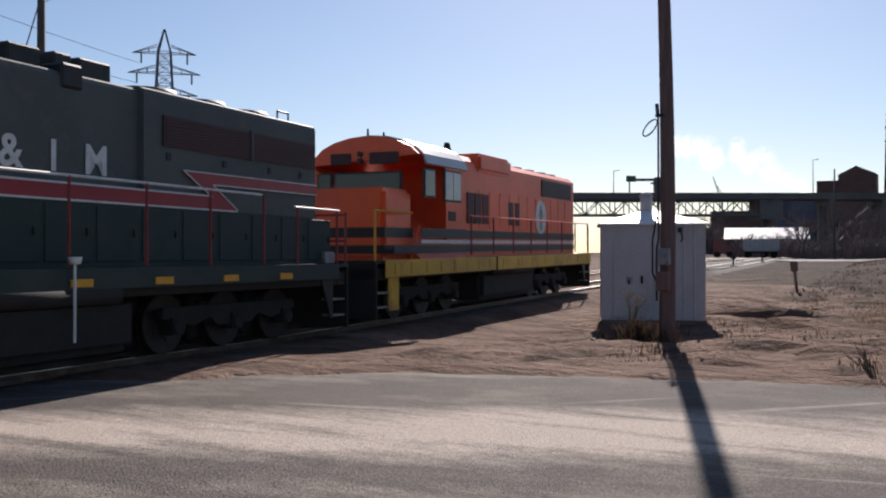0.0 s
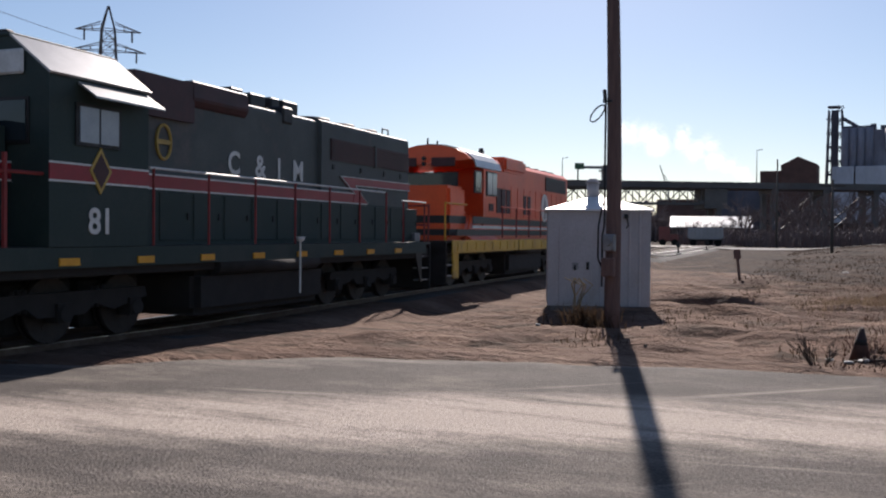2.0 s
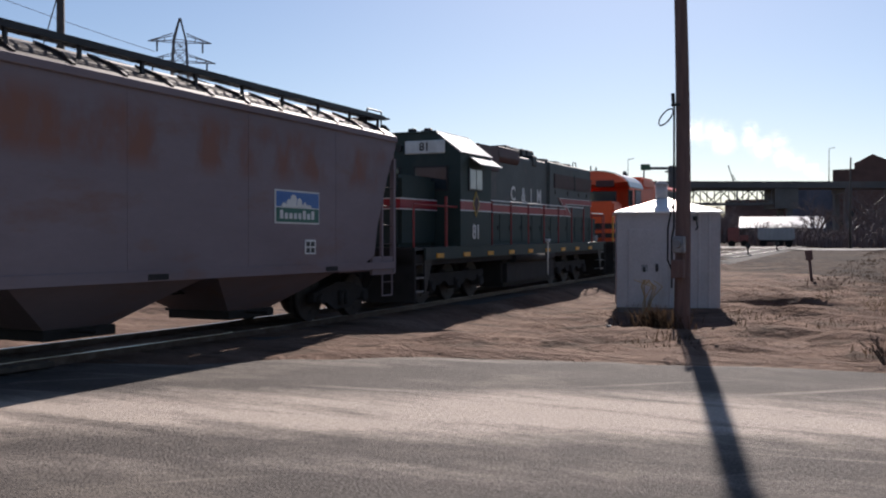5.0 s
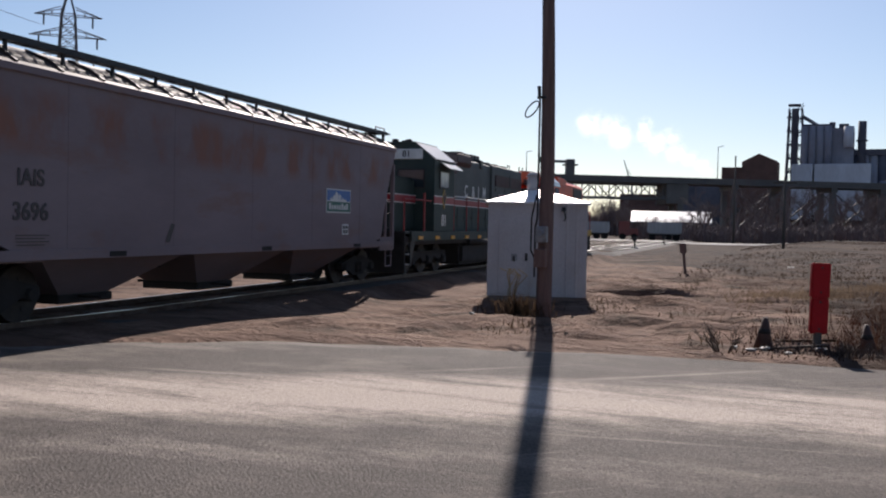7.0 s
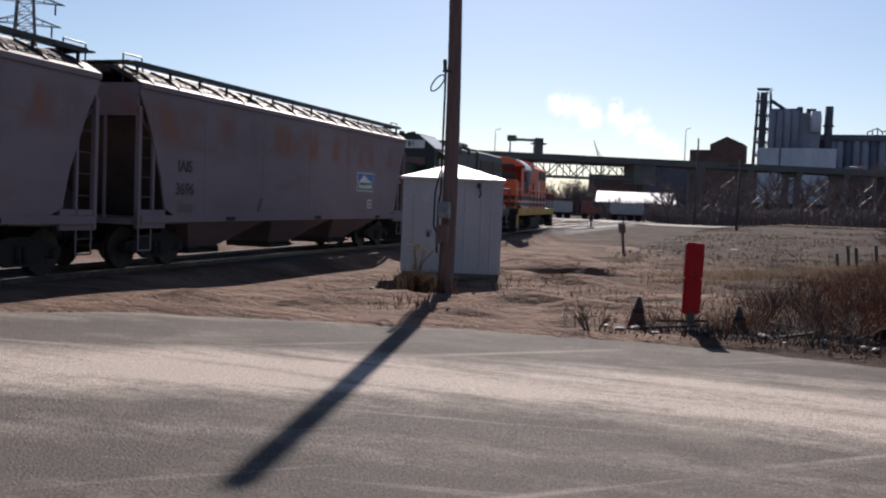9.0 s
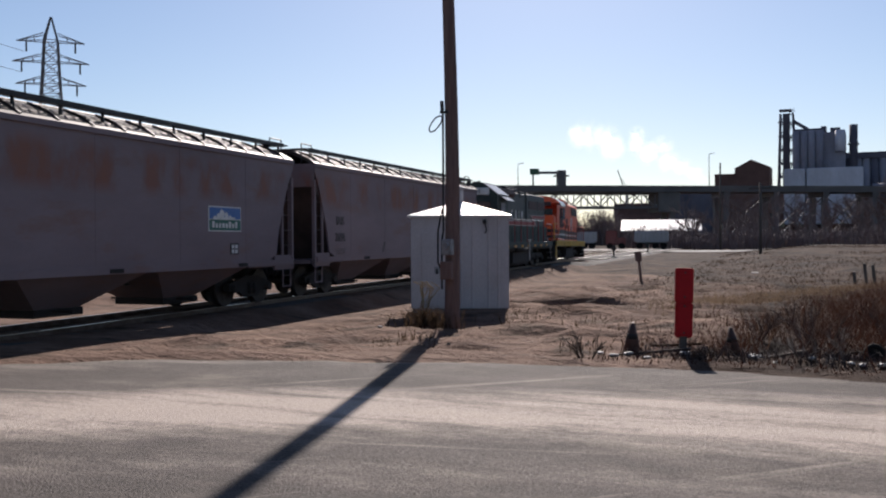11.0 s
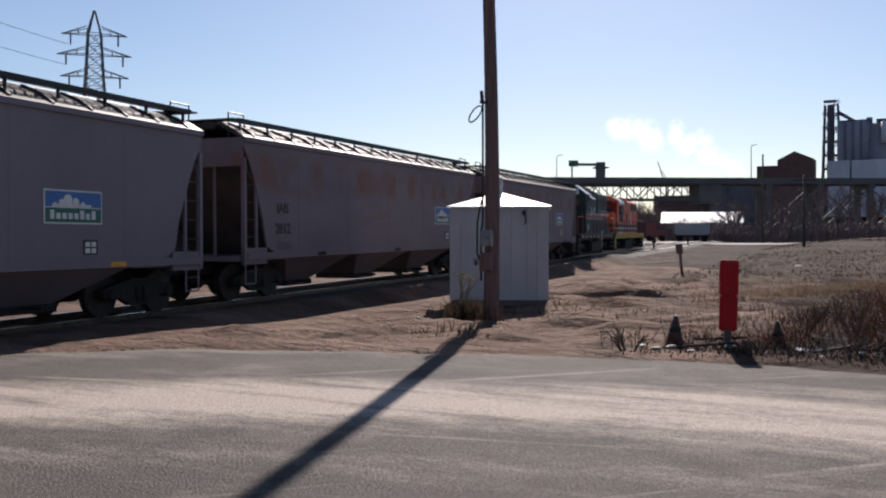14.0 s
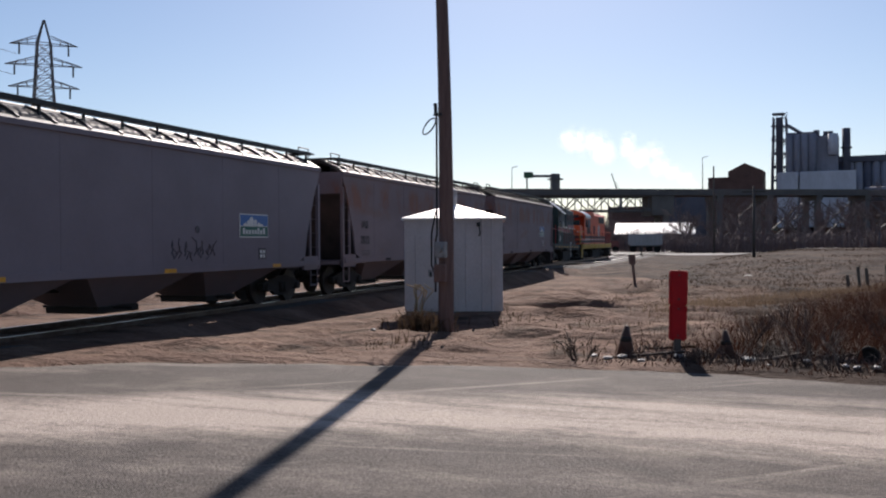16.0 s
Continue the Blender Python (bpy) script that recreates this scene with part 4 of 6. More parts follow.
    for x in (-3.4, -2.2, -1.0):
        part("roof_hatch", soften(box(x - 0.5, x + 0.5, -0.6, 0.6, 4.32, 4.42), 0.03), maroon_paint, loco)
    part("roof_grab", path_tube(bmesh.new(), [(7.9, -0.5, 4.36), (7.9, -0.5, 4.6), (7.5, -0.5, 4.6), (7.5, -0.5, 4.36)], 0.02), dark_metal, loco)
    # cab with sloping roof edges
    cab = [(-1.55, 1.47), (-1.55, 3.92), (-0.85, 4.47), (0.85, 4.47), (1.55, 3.92), (1.55, 1.47)]
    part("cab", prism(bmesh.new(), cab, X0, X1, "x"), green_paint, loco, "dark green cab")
    for sgn in (-1, 1):
        bm = prism(bmesh.new(), [(sgn * 1.58, 3.91), (sgn * 0.86, 4.475), (sgn * 0.86, 4.51), (sgn * 1.60, 3.94)], X0 - 0.03, X1 + 0.03, "x")
        part("cab_roof_edge", bm, cab_roof_paint, loco, "silver sunlit cab roof slope")
        bm = prism(bmesh.new(), [(sgn * 1.56, 3.84), (sgn * 1.90, 3.62), (sgn * 1.90, 3.65), (sgn * 1.56, 3.88)], X0 + 0.55, X1 - 0.02, "x")
        part("sunshade", bm, cab_roof_paint, loco, "silver window awning")
    part("cab_roof", soften(box(X0 - 0.03, X1 + 0.03, -0.87, 0.87, 4.47, 4.53), 0.015), green_paint, loco)
    window(loco, X0 + 0.55, X0 + 1.42, -1.56, 3.0, 3.52, dark_metal, pale_glass, 2)
    for y0, y1 in ((-1.15, -0.25), (0.25, 1.15)):
        end_window(loco, X0, y0, y1, 2.98, 3.55, -1, dark_metal, window_glass)
    for y0, y1, cy in ((-1.12, 0.06, -0.53), (0.50, 0.92, 0.71)):
        nb = part("number_board", soften(box(X0 - 0.06, X0, y0, y1, 3.92, 4.28), 0.03), white_paint, loco, "white number board")
        letters("number", "81", 0.30, letter_black, nb, pose(X0 - 0.065, cy, 4.10) @ pose(0, 0, 0, 90, 0, -90))
    part("headlight", tube(bmesh.new(), (X0, 0.24, 4.1), (X0 - 0.07, 0.24, 4.1), 0.1, None, 12), dark_metal, loco)
    # low nose with red band, door panel
    part("nose", soften(box(X0 - 2.1, X0, -0.85, 1.2, 1.47, 3.28), 0.10, 2), green_paint, loco)
    part("red_band", box(X0 - 2.115, X0, -0.865, 1.215, 2.42, 2.66), red_stripe, loco)
    for z in (2.40, 2.66):
        part("white_line", box(X0 - 2.12, X0, -0.87, 1.22, z, z + 0.03), white_paint, loco)
    part("red_band", box(X0 - 0.004, X1, -1.562, -1.545, 2.42, 2.66), red_stripe, loco)
    for z in (2.40, 2.66):
        part("white_line", box(X0 - 0.006, X1, -1.566, -1.545, z, z + 0.03), white_paint, loco)
    part("emblem", prism(bmesh.new(), [(-5.05 - 0.24, 2.6), (-5.05, 2.95), (-5.05 + 0.24, 2.6), (-5.05, 2.25)], -1.572, -1.55), gold_paint, loco, "diamond emblem in gold and brown")
    part("emblem_centre", prism(bmesh.new(), [(-5.05 - 0.18, 2.6), (-5.05, 2.86), (-5.05 + 0.18, 2.6), (-5.05, 2.34)], -1.578, -1.55), maroon_paint, loco)
    letters("road_number", "81", 0.54, white_paint, loco, pose(-5.04, -1.562, 1.83) @ SIDE)
    bm = bmesh.new()
    for k in range(16):
        a, b = k * math.tau / 16, (k + 1) * math.tau / 16
        tube(bm, (-2.76 + 0.2 * math.cos(a), -0.97, 3.27 + 0.30 * math.sin(a)), (-2.76 + 0.2 * math.cos(b), -0.97, 3.27 + 0.30 * math.sin(b)), 0.03, None, 5)
    bx(bm, -2.94, -2.58, -0.985, -0.94, 3.23, 3.31)
    part("round_emblem", bm, gold_paint, loco, "gold ring emblem")
    for ch, x in (("C", -0.55), ("&", 0.42), ("I", 1.17), ("M", 1.99)):
        letters("letter", ch, 0.62, white_paint, loco, pose(x, -0.965, 3.04) @ SIDE)
    # horns, bell and antennas on the cab roof
    for y in (0.62, 0.84):
        part("horn", tube(bmesh.new(), (X0 + 0.1, y, 4.62), (X0 - 0.22, y, 4.64), 0.04, 0.10, 12), dark_metal, loco)
    for x, y, h in ((X0 + 0.5, 0.1, 0.14), (X0 + 0.9, -0.1, 0.12), (X0 + 1.4, 0.0, 0.10), (X0 + 0.25, -0.5, 0.1)):
        part("antenna", soften(box(x - 0.08, x + 0.08, y - 0.1, y + 0.1, 4.53, 4.53 + h), 0.02), dark_metal, loco)
    # railings
    for y in (-1.5, 1.5):
        railing(loco, X1 + 0.1, 5.5, y, 1.47, [X1 + 0.2 + k * 1.55 for k in range(7)], red_rail, white_paint if y < 0 else red_rail, 1.27)
        railing(loco, 6.6, 8.3, y, 1.47, [6.7, 8.2], red_rail, white_paint if y < 0 else red_rail, 1.1)
    for y in (-1.45, 1.45):
        part("end_rail", path_tube(bmesh.new(), [(-half + 0.05, y, 0.9), (-half + 0.05, y, 2.5), (X0 - 0.02, y, 2.5)], 0.028), red_rail, loco)
        part("end_rail", path_tube(bmesh.new(), [(X0 - 0.7, y, 1.47), (X0 - 0.7, y, 2.75)], 0.04), red_rail, loco)
        part("end_rail", path_tube(bmesh.new(), [(half - 0.05, y, 0.9), (half - 0.05, y, 2.55)], 0.028), red_rail, loco)
        step_well(loco, -half + 0.6, 1, y, dark_metal)
        step_well(loco, half - 0.6, -1, y, dark_metal)
    for z in (1.95, 2.5):
        part("end_rail", path_tube(bmesh.new(), [(half - 0.05, -1.45, z), (half - 0.05, 1.45, z)], 0.024), red_rail, loco)
    gauge = part("gauge_rod", path_tube(bmesh.new(), [(0.9, -1.64, 0.45), (0.9, -1.64, 1.55)], 0.022), white_paint, loco, "white upright rod with a round knob")
    part("knob", tube(bmesh.new(), (0.9, -1.64, 1.52), (0.9, -1.64, 1.62), 0.07, 0.10, 12), white_paint, gauge)
    part("end_box", soften(box(8.25, 8.65, -1.2, -0.4, 1.47, 1.72), 0.02), galvanised, loco)
    return loco


def orange_locomotive():
    loco = thing("orange_locomotive", Matrix(), "bright orange diesel locomotive with yellow sill and black stripes", "locomotive")
    half = 9.15
    loco_running_gear(loco, half, black_paint, shaded_grime, [])
    X0, X1, XH = -6.85, -3.95, 8.75
    for y in (-1.60, 1.57):
        for a, b in ((-half + 0.3, -1.75), (-1.6, half - 0.2)):
            part("yellow_sill", soften(box(a, b, y, y + 0.03, 1.08, 1.48), 0.008), yellow_paint, loco, "scuffed yellow side sill")
            for k in range(8):
                x = a + 0.5 + k * (b - a - 1) / 7
                part("jack_pad", box(x - 0.05, x + 0.05, y - 0.02, y + 0.045, 1.15, 1.4), yellow_paint, loco)
    hood = [(-0.95, 1.47), (-0.95, 4.25), (-0.75, 4.42), (0.75, 4.42), (0.95, 4.25), (0.95, 1.47)]
    part("long_hood", prism(bmesh.new(), hood, X1, XH, "x"), orange_paint, loco, "orange hood with louvred doors")
    for sgn in (-1, 1):
        y = sgn * 0.95
        def plate(name, x0, x1, z0, z1, m, d=0.02, label=""):
            part(name, box(x0, x1, min(y, y + sgn * d), max(y, y + sgn * d), z0, z1), m, loco, label)
        plate("radiator_grille", 4.6, 8.3, 3.55, 4.15, black_paint, 0.03, "dark radiator grille")
        for k in range(8):
            plate("louvre", 4.65, 8.25, 3.6 + k * 0.065, 3.62 + k * 0.065, maroon_paint, 0.045)
        plate("black_stripe", X1, XH, 1.62, 1.82, black_paint)
        plate("black_stripe", X1, XH, 2.0, 2.24, black_paint)
        plate("pale_stripe", X1, XH, 1.86, 1.95, white_paint, 0.012)
        for x in (-2.45, -1.85, -1.25):
            plate("grille_panel", x, x + 0.5, 2.45, 3.35, maroon_paint, 0.03)
        for x in (1.1, 1.72):
            plate("grille_panel", x, x + 0.42, 2.45, 3.2, maroon_paint, 0.03)
        for k in range(11):
            x = -1.5 + k * 0.9
            plate("hood_door", x, x + 0.8, 2.32, 3.45, orange_paint, 0.014)
    part("round_emblem", tube(bmesh.new(), (4.45, -0.965, 2.8), (4.45, -0.985, 2.8), 0.6, None, 28), white_paint, loco, "pale round tree emblem")
    part("emblem_centre", prism(bmesh.new(), [(4.45, 3.28), (4.7, 2.8), (4.55, 2.8), (4.55, 2.35), (4.35, 2.35), (4.35, 2.8), (4.2, 2.8)], -0.99, -0.97), galvanised, loco)
    part("blower_duct", soften(box(-1.7, 1.1, -1.08, 1.08, 4.0, 4.56), 0.10, 2), orange_paint, loco)
    for x in (3.6, 5.0, 6.4, 7.6):
        part("radiator_fan", tube(bmesh.new(), (x, 0, 4.42), (x, 0, 4.54), 0.58, 0.52, 20), maroon_paint, loco)
    part("bell", tube(bmesh.new(), (-2.6, -0.4, 4.42), (-2.6, -0.4, 4.8), 0.16, 0.08, 12), dark_metal, loco)
    part("rear_headlight", tube(bmesh.new(), (XH, -0.3, 4.0), (XH + 0.15, -0.3, 4.0), 0.13, None, 12), dark_metal, loco)
    # cab with rounded roof
    arc = [(1.55 * math.cos(a) if abs(math.cos(a)) < 1 else 1.55, 3.85 + 0.72 * math.sin(a)) for a in [math.pi * k / 10 for k in range(11)]]
    part("cab", prism(bmesh.new(), [(1.55, 1.47)] + arc + [(-1.55, 1.47)], X0, X1, "x"), orange_paint, loco, "orange cab with arched roof")
    outer = [(1.59 * math.cos(a), 3.86 + 0.76 * math.sin(a)) for a in [math.pi * k / 10 for k in range(11)]]
    part("cab_roof", prism(bmesh.new(), outer + [(p * 0.98, q - 0.03) for p, q in reversed(outer)], X0 + 0.25, X1 + 0.05, "x"), cab_roof_paint, loco, "pale sunlit arched roof")
    window(loco, X1 - 1.5, X1 - 0.45, -1.56, 3.0, 3.72, dark_metal, pale_glass, 2)
    window(loco, X0 + 0.15, X0 + 0.75, -1.56, 3.05, 3.68, dark_metal, window_glass)
    part("side_grille", box(X1 - 1.2, X1 - 0.75, -1.565, -1.54, 2.45, 2.7), maroon_paint, loco)
    end_window(loco, X0, -1.0, 0.85, 3.12, 3.62, -1, dark_metal, window_glass)
    end_window(loco, X0, 1.0, 1.35, 3.12, 3.62, -1, dark_metal, window_glass)
    for y0, y1 in ((-0.95, -0.12), (0.4, 1.0)):
        part("number_board", soften(box(X0 - 0.05, X0, y0, y1, 3.85, 4.15), 0.03), maroon_paint, loco, "dim number board")
    for z in (3.95, 4.12):
        part("headlight", tube(bmesh.new(), (X0, 0.14, z), (X0 - 0.07, 0.14, z), 0.07, None, 10), dark_metal, loco)
    part("nose", soften(box(X0 - 1.5, X0, -1.3, 1.45, 1.47, 3.18), 0.10, 2), orange_paint, loco)
    part("black_stripe", box(X0 - 1.51, X1, -1.562, -1.545, 1.62, 1.82), black_paint, loco)
    part("black_stripe", box(X0, X1, -1.562, -1.545, 2.0, 2.24), black_paint, loco)
    part("black_stripe", box(X0 - 1.51, X0, -1.312, 1.462, 1.62, 1.82), black_paint, loco)
    part("black_stripe", box(X0 - 1.51, X0, -1.312, 1.462, 2.0, 2.24), black_paint, loco)
    part("pale_stripe", box(X0, X1, -1.558, -1.545, 1.86, 1.95), white_paint, loco)
    for x in (X0 + 0.7, X0 + 1.6):
        part("roof_antenna", path_tube(bmesh.new(), [(x, 0.3, 4.6), (x, 0.3, 4.85)], 0.03), dark_metal, loco)
    railing(loco, X1 + 0.4, half - 0.2, -1.5, 1.55, [X1 + 0.5 + k * 1.75 for k in range(8)], red_rail, orange_paint)
    for y in (-1.45, 1.45):
        part("end_rail", path_tube(bmesh.new(), [(-half + 0.05, y, 0.9), (-half + 0.05, y, 2.6), (X0 - 0.3, y, 2.6)], 0.03), yellow_tab, loco)
        part("end_rail", path_tube(bmesh.new(), [(X0 - 0.5, y, 1.3), (X0 + 0.1, y, 2.3)], 0.025), orange_paint, loco)
        part("end_rail", path_tube(bmesh.new(), [(half - 0.05, y, 0.9), (half - 0.05, y, 2.55)], 0.028), red_rail, loco)
        part("step_guard", soften(box(-half + 0.75, -half + 1.2, y - 0.03, y + 0.03, 0.3, 1.45), 0.01), yellow_paint, loco, "yellow step guard")
        step_well(loco, -half + 0.7, 1, y, yellow_paint)
        step_well(loco, half - 0.6, -1, y, dark_metal)
    return loco


rolling.append((orange_locomotive(), 33.15))
rolling.append((green_locomotive(), 14.05))
rolling.append((hopper_car(1, hopper_rusty, roof_rusty, "weathered grey covered hopper car with rusty patches", "3696", 2.28, 1), -4.25))
rolling.append((hopper_car(2, hopper_rusty, roof_rusty, "grey covered hopper car with broad rust blotches", "2812", 2.26, 2), -22.45))
rolling.append((hopper_car(3, hopper_grey, roof_grey, "clean pale grey covered hopper car with graffiti", "", 2.18, 3, True), -41.0))


# ---- the hut, the pole and what stands round them ----
def relay_hut():
    a = Vector((-10.38, 23.3, 0))
    b = a + 2.6 * Vector((math.cos(radians(21)), math.sin(radians(21)), 0))
    w = (b - a).length
    turn = math.degrees(math.atan2(b.y - a.y, b.x - a.x))
    z = height(-9.2, 23.6)
    hut = thing("equipment_hut", pose(a.x, a.y, z, 0, 0, turn), "pale grey painted metal equipment hut with white hipped roof", "hut")
    d, h = 2.2, 2.58
    part("plinth", soften(box(0.03, w - 0.03, 0.03, d - 0.03, -0.2, 0.10), 0.02), bridge_concrete, hut)
    for name, args in (("front_wall", (0, w, 0, 0.05, 0.08, h)), ("back_wall", (0, w, d - 0.05, d, 0.08, h)), ("side_wall", (0, 0.05, 0.05, d - 0.05, 0.08, h)), ("side_wall", (w - 0.05, w, 0.05, d - 0.05, 0.08, h))):
        part(name, box(*args), hut_paint, hut)
    door = part("door", soften(box(0.28, 1.12, -0.03, 0.0, 0.14, 2.12), 0.008), hut_paint, hut, "plain grey steel door with hasp")
    part("handle", soften(box(0.98, 1.05, -0.07, -0.03, 1.02, 1.22), 0.01), dark_metal, door)
    part("hasp", soften(box(0.66, 0.72, -0.06, -0.03, 1.0, 1.14), 0.01), dark_metal, door)
    part("notice", box(0.62, 0.78, -0.036, -0.03, 1.02, 1.2), galvanised, door)
    for x in (1.34, 1.64, 2.07, 2.33):
        part("rib", prism(bmesh.new(), [(x - 0.03, 0.0), (x - 0.018, -0.02), (x + 0.018, -0.02), (x + 0.03, 0.0)], 0.1, h - 0.02, "z"), hut_paint, hut)
    part("corner_trim", box(-0.01, 0.06, -0.015, 0.0, 0.08, h), hut_paint, hut)
    part("corner_trim", box(w - 0.06, w + 0.01, -0.015, 0.0, 0.08, h), hut_paint, hut)
    bm = bmesh.new()
    o = 0.09
    ring = [bm.verts.new(p) for p in ((-o, -o, h), (w + o, -o, h), (w + o, d + o, h), (-o, d + o, h))]
    low = [bm.verts.new((v.co.x, v.co.y, h - 0.05)) for v in ring]
    top = bm.verts.new((w / 2, d / 2, h + 0.42))
    for i in range(4):
        bm.faces.new((ring[i], ring[(i + 1) % 4], top)), bm.faces.new((low[i], low[(i + 1) % 4], ring[(i + 1) % 4], ring[i]))
    bm.faces.new(low[::-1])
    part("roof", bm, hut_roof_paint, hut, "bright white hipped sheet roof")
    part("vent", tube(bmesh.new(), (w / 2 - 0.1, d / 2, h + 0.3), (w / 2 - 0.1, d / 2, h + 0.74), 0.16, None, 16), hut_paint, hut, "grey roof vent")
    part("vent_cap", tube(bmesh.new(), (w / 2 - 0.1, d / 2, h + 0.74), (w / 2 - 0.1, d / 2, h + 0.86), 0.21, 0.1, 16), hut_paint, hut)
    lamp = part("lamp_bracket", soften(box(1.92, 2.02, -0.16, 0.0, h - 0.24, h - 0.12), 0.02), dark_metal, hut)
    part("lamp_arm", path_tube(bmesh.new(), [(1.98, -0.14, h - 0.2), (2.02, -0.2, h - 0.42), (1.98, -0.1, h - 0.48)], 0.018), dark_metal, lamp)


relay_hut()


def utility_pole():
    x, y = -7.69, 19.87
    z = height(x, y)
    pole = thing("utility_pole", pose(x, y, z), "brown weathered wooden utility pole with grey meter box", "pole")
    bm = bmesh.new()
    pts = []
    for k in range(15):
        h = -0.3 + 10.25 * k / 14
        pts.append((Vector((0.065 * math.sin(max(0.0, h) * math.pi / 9.6) - 0.013 * h, 0.02 * math.sin(h * 0.6), h)), 0.175 - 0.0055 * h))
    part("shaft", loft(bm, pts, 16), pole_wood, pole)
    ahead = -0.19
    part("meter_box", soften(box(-0.13, 0.13, ahead - 0.12, ahead + 0.02, 1.66, 2.02), 0.02), galvanised, pole, "grey meter box")
    part("meter_dial", tube(bmesh.new(), (0, ahead - 0.12, 1.86), (0, ahead - 0.2, 1.86), 0.085, 0.075, 16), galvanised, pole)
    part("switch_box", soften(box(-0.15, 0.12, ahead - 0.14, ahead + 0.02, 1.12, 1.52), 0.02), pole_wood, pole, "brown rusty switch box")
    part("conduit", path_tube(bmesh.new(), [(-0.19, -0.12, 0.9), (-0.19, -0.12, 2.0), (-0.14, -0.14, 2.2), (-0.15, -0.12, 4.9)], 0.025), dark_metal, pole)
    part("cable", path_tube(bmesh.new(), [(-0.13, -0.16, 1.2), (-0.27, -0.16, 1.5), (-0.27, -0.15, 2.2), (-0.17, -0.14, 2.7)], 0.02), black_rubber, pole)
    part("weatherhead", path_tube(bmesh.new(), [(-0.16, -0.12, 4.85), (-0.18, -0.12, 5.1)], 0.045), dark_metal, pole)
    loop = [(-0.17 - 0.16 * (1 - math.cos(a)), -0.12, 4.72 + 0.13 * math.sin(a) - 0.12 * (1 - math.cos(a))) for a in [math.tau * k / 14 for k in range(15)]]
    part("wire_loop", path_tube(bmesh.new(), loop, 0.016), black_rubber, pole, "drooping black wire loop")
    part("bracket", box(-0.2, 0.0, -0.18, -0.1, 4.82, 4.87), dark_metal, pole)


utility_pole()


def blades(name, n, place, h0, h1, material, label, lean=0.35, w=0.012, seed=1, fork=True):
    """Many thin stems in one mesh."""
    r = random.Random(seed)
    v, f = [], []
    for _ in range(n):
        p = place(r)
        if p is None:
            continue
        x, y, k = p
        h = r.uniform(h0, h1) * k
        z = height(x, y) - 0.03
        a, dx, dy = r.uniform(0, math.tau), r.gauss(0, lean) * h, r.gauss(0, lean) * h
        cx, cy = math.cos(a) * w, math.sin(a) * w
        i = len(v)
        v += [(x - cx, y - cy, z), (x + cx, y + cy, z), (x + dx * 0.4 + cx * 0.7, y + dy * 0.4 + cy * 0.7, z + h * 0.6), (x + dx * 0.4 - cx * 0.7, y + dy * 0.4 - cy * 0.7, z + h * 0.6), (x + dx, y + dy, z + h)]
        f += [(i, i + 1, i + 2, i + 3), (i + 3, i + 2, i + 4)]
        if fork and h > 0.3:
            for _ in range(2):
                j = len(v)
                t = r.uniform(0.4, 0.9)
                bx_, by_ = x + dx * t * 0.7, y + dy * t * 0.7
                v += [(bx_ - cx * 0.6, by_ - cy * 0.6, z + h * t), (bx_ + cx * 0.6, by_ + cy * 0.6, z + h * t), (bx_ + r.gauss(0, 0.25) * h, by_ + r.gauss(0, 0.25) * h, z + h * min(1.1, t + 0.25))]
                f.append((j, j + 1, j + 2))
    me = bpy.data.meshes.new(name)
    me.from_pydata(v, [], f)
    me.materials.append(material)
    return tagged(new(name, me), label, kind="stuff")


def bank(r):
    x = -2.9 + 13 * r.random() ** 1.3
    y = road_edge(x) + 0.5 + 24 * r.random() ** 1.6
    lim = smooth(-2.9, 0.4, x - 0.10 * (y - 15)) * smooth(0.3, 2.2, y - road_edge(x))
    if (x - 0.9) ** 2 + (y - 15.7) ** 2 < 0.45 or (y < 15.6 and r.random() > 0.25):
        return None
    if r.random() > 0.12 + 0.88 * lim or noise.noise((x * 0.9, y * 0.9, 8)) < -0.25:
        return None
    return x, y, 0.5 + 0.6 * lim


blades("weeds", 26000, bank, 0.16, 0.62, weed, "brown dry weeds on the bank beside the road", 0.65, 0.007, 3)


def bank_tall(r):
    p = bank(r)
    if p is None or noise.noise((p[0] * 0.7, p[1] * 0.7, 15)) < 0.08:
        return None
    return p


blades("bleached_weeds", 4200, bank_tall, 0.3, 0.85, pale_weed_mat, "bleached taller weed stems on the bank", 0.5, 0.006, 13)


def verge(r):
    x = r.uniform(-2.6, 6)
    return x, road_edge(x) + 0.75 + abs(r.gauss(0, 1.1)), 1.0


blades("verge_weeds", 4200, verge, 0.04, 0.22, dark_twig, "low dark tangled weeds along the verge", 0.8, 0.008, 14)


def straw_spot(r):
    x, y = r.uniform(-9, 11), 15 + 38 * r.random() ** 1.3
    if noise.noise((x * 0.3, y * 0.3, 2)) < 0.02 or y < road_edge(x) + 0.8 or x < -8 + 0.02 * y:
        return None
    return x, y, 0.6 + noise.noise((x, y, 3))


blades("dry_grass", 16000, straw_spot, 0.06, 0.26, straw, "pale straw-coloured dry grass tufts", 0.4, 0.010, 5, False)


def far_field(r):
    x, y = r.uniform(-14, 30), 40 + 85 * r.random()
    if noise.noise((x * 0.09, y * 0.09, 6)) < -0.05 or x < -9 - 0.06 * (y - 40):
        return None
    return x, y, 1.0


blades("field_grass", 30000, far_field, 0.06, 0.2, field_straw, "low brown dry grass over the field", 0.6, 0.02, 6, False)


def crest(r):
    k = r.random()
    return -4.2 + 8.6 * k + r.gauss(0, 0.5), 27 + 18 * k + r.gauss(0, 1.3), 1.0


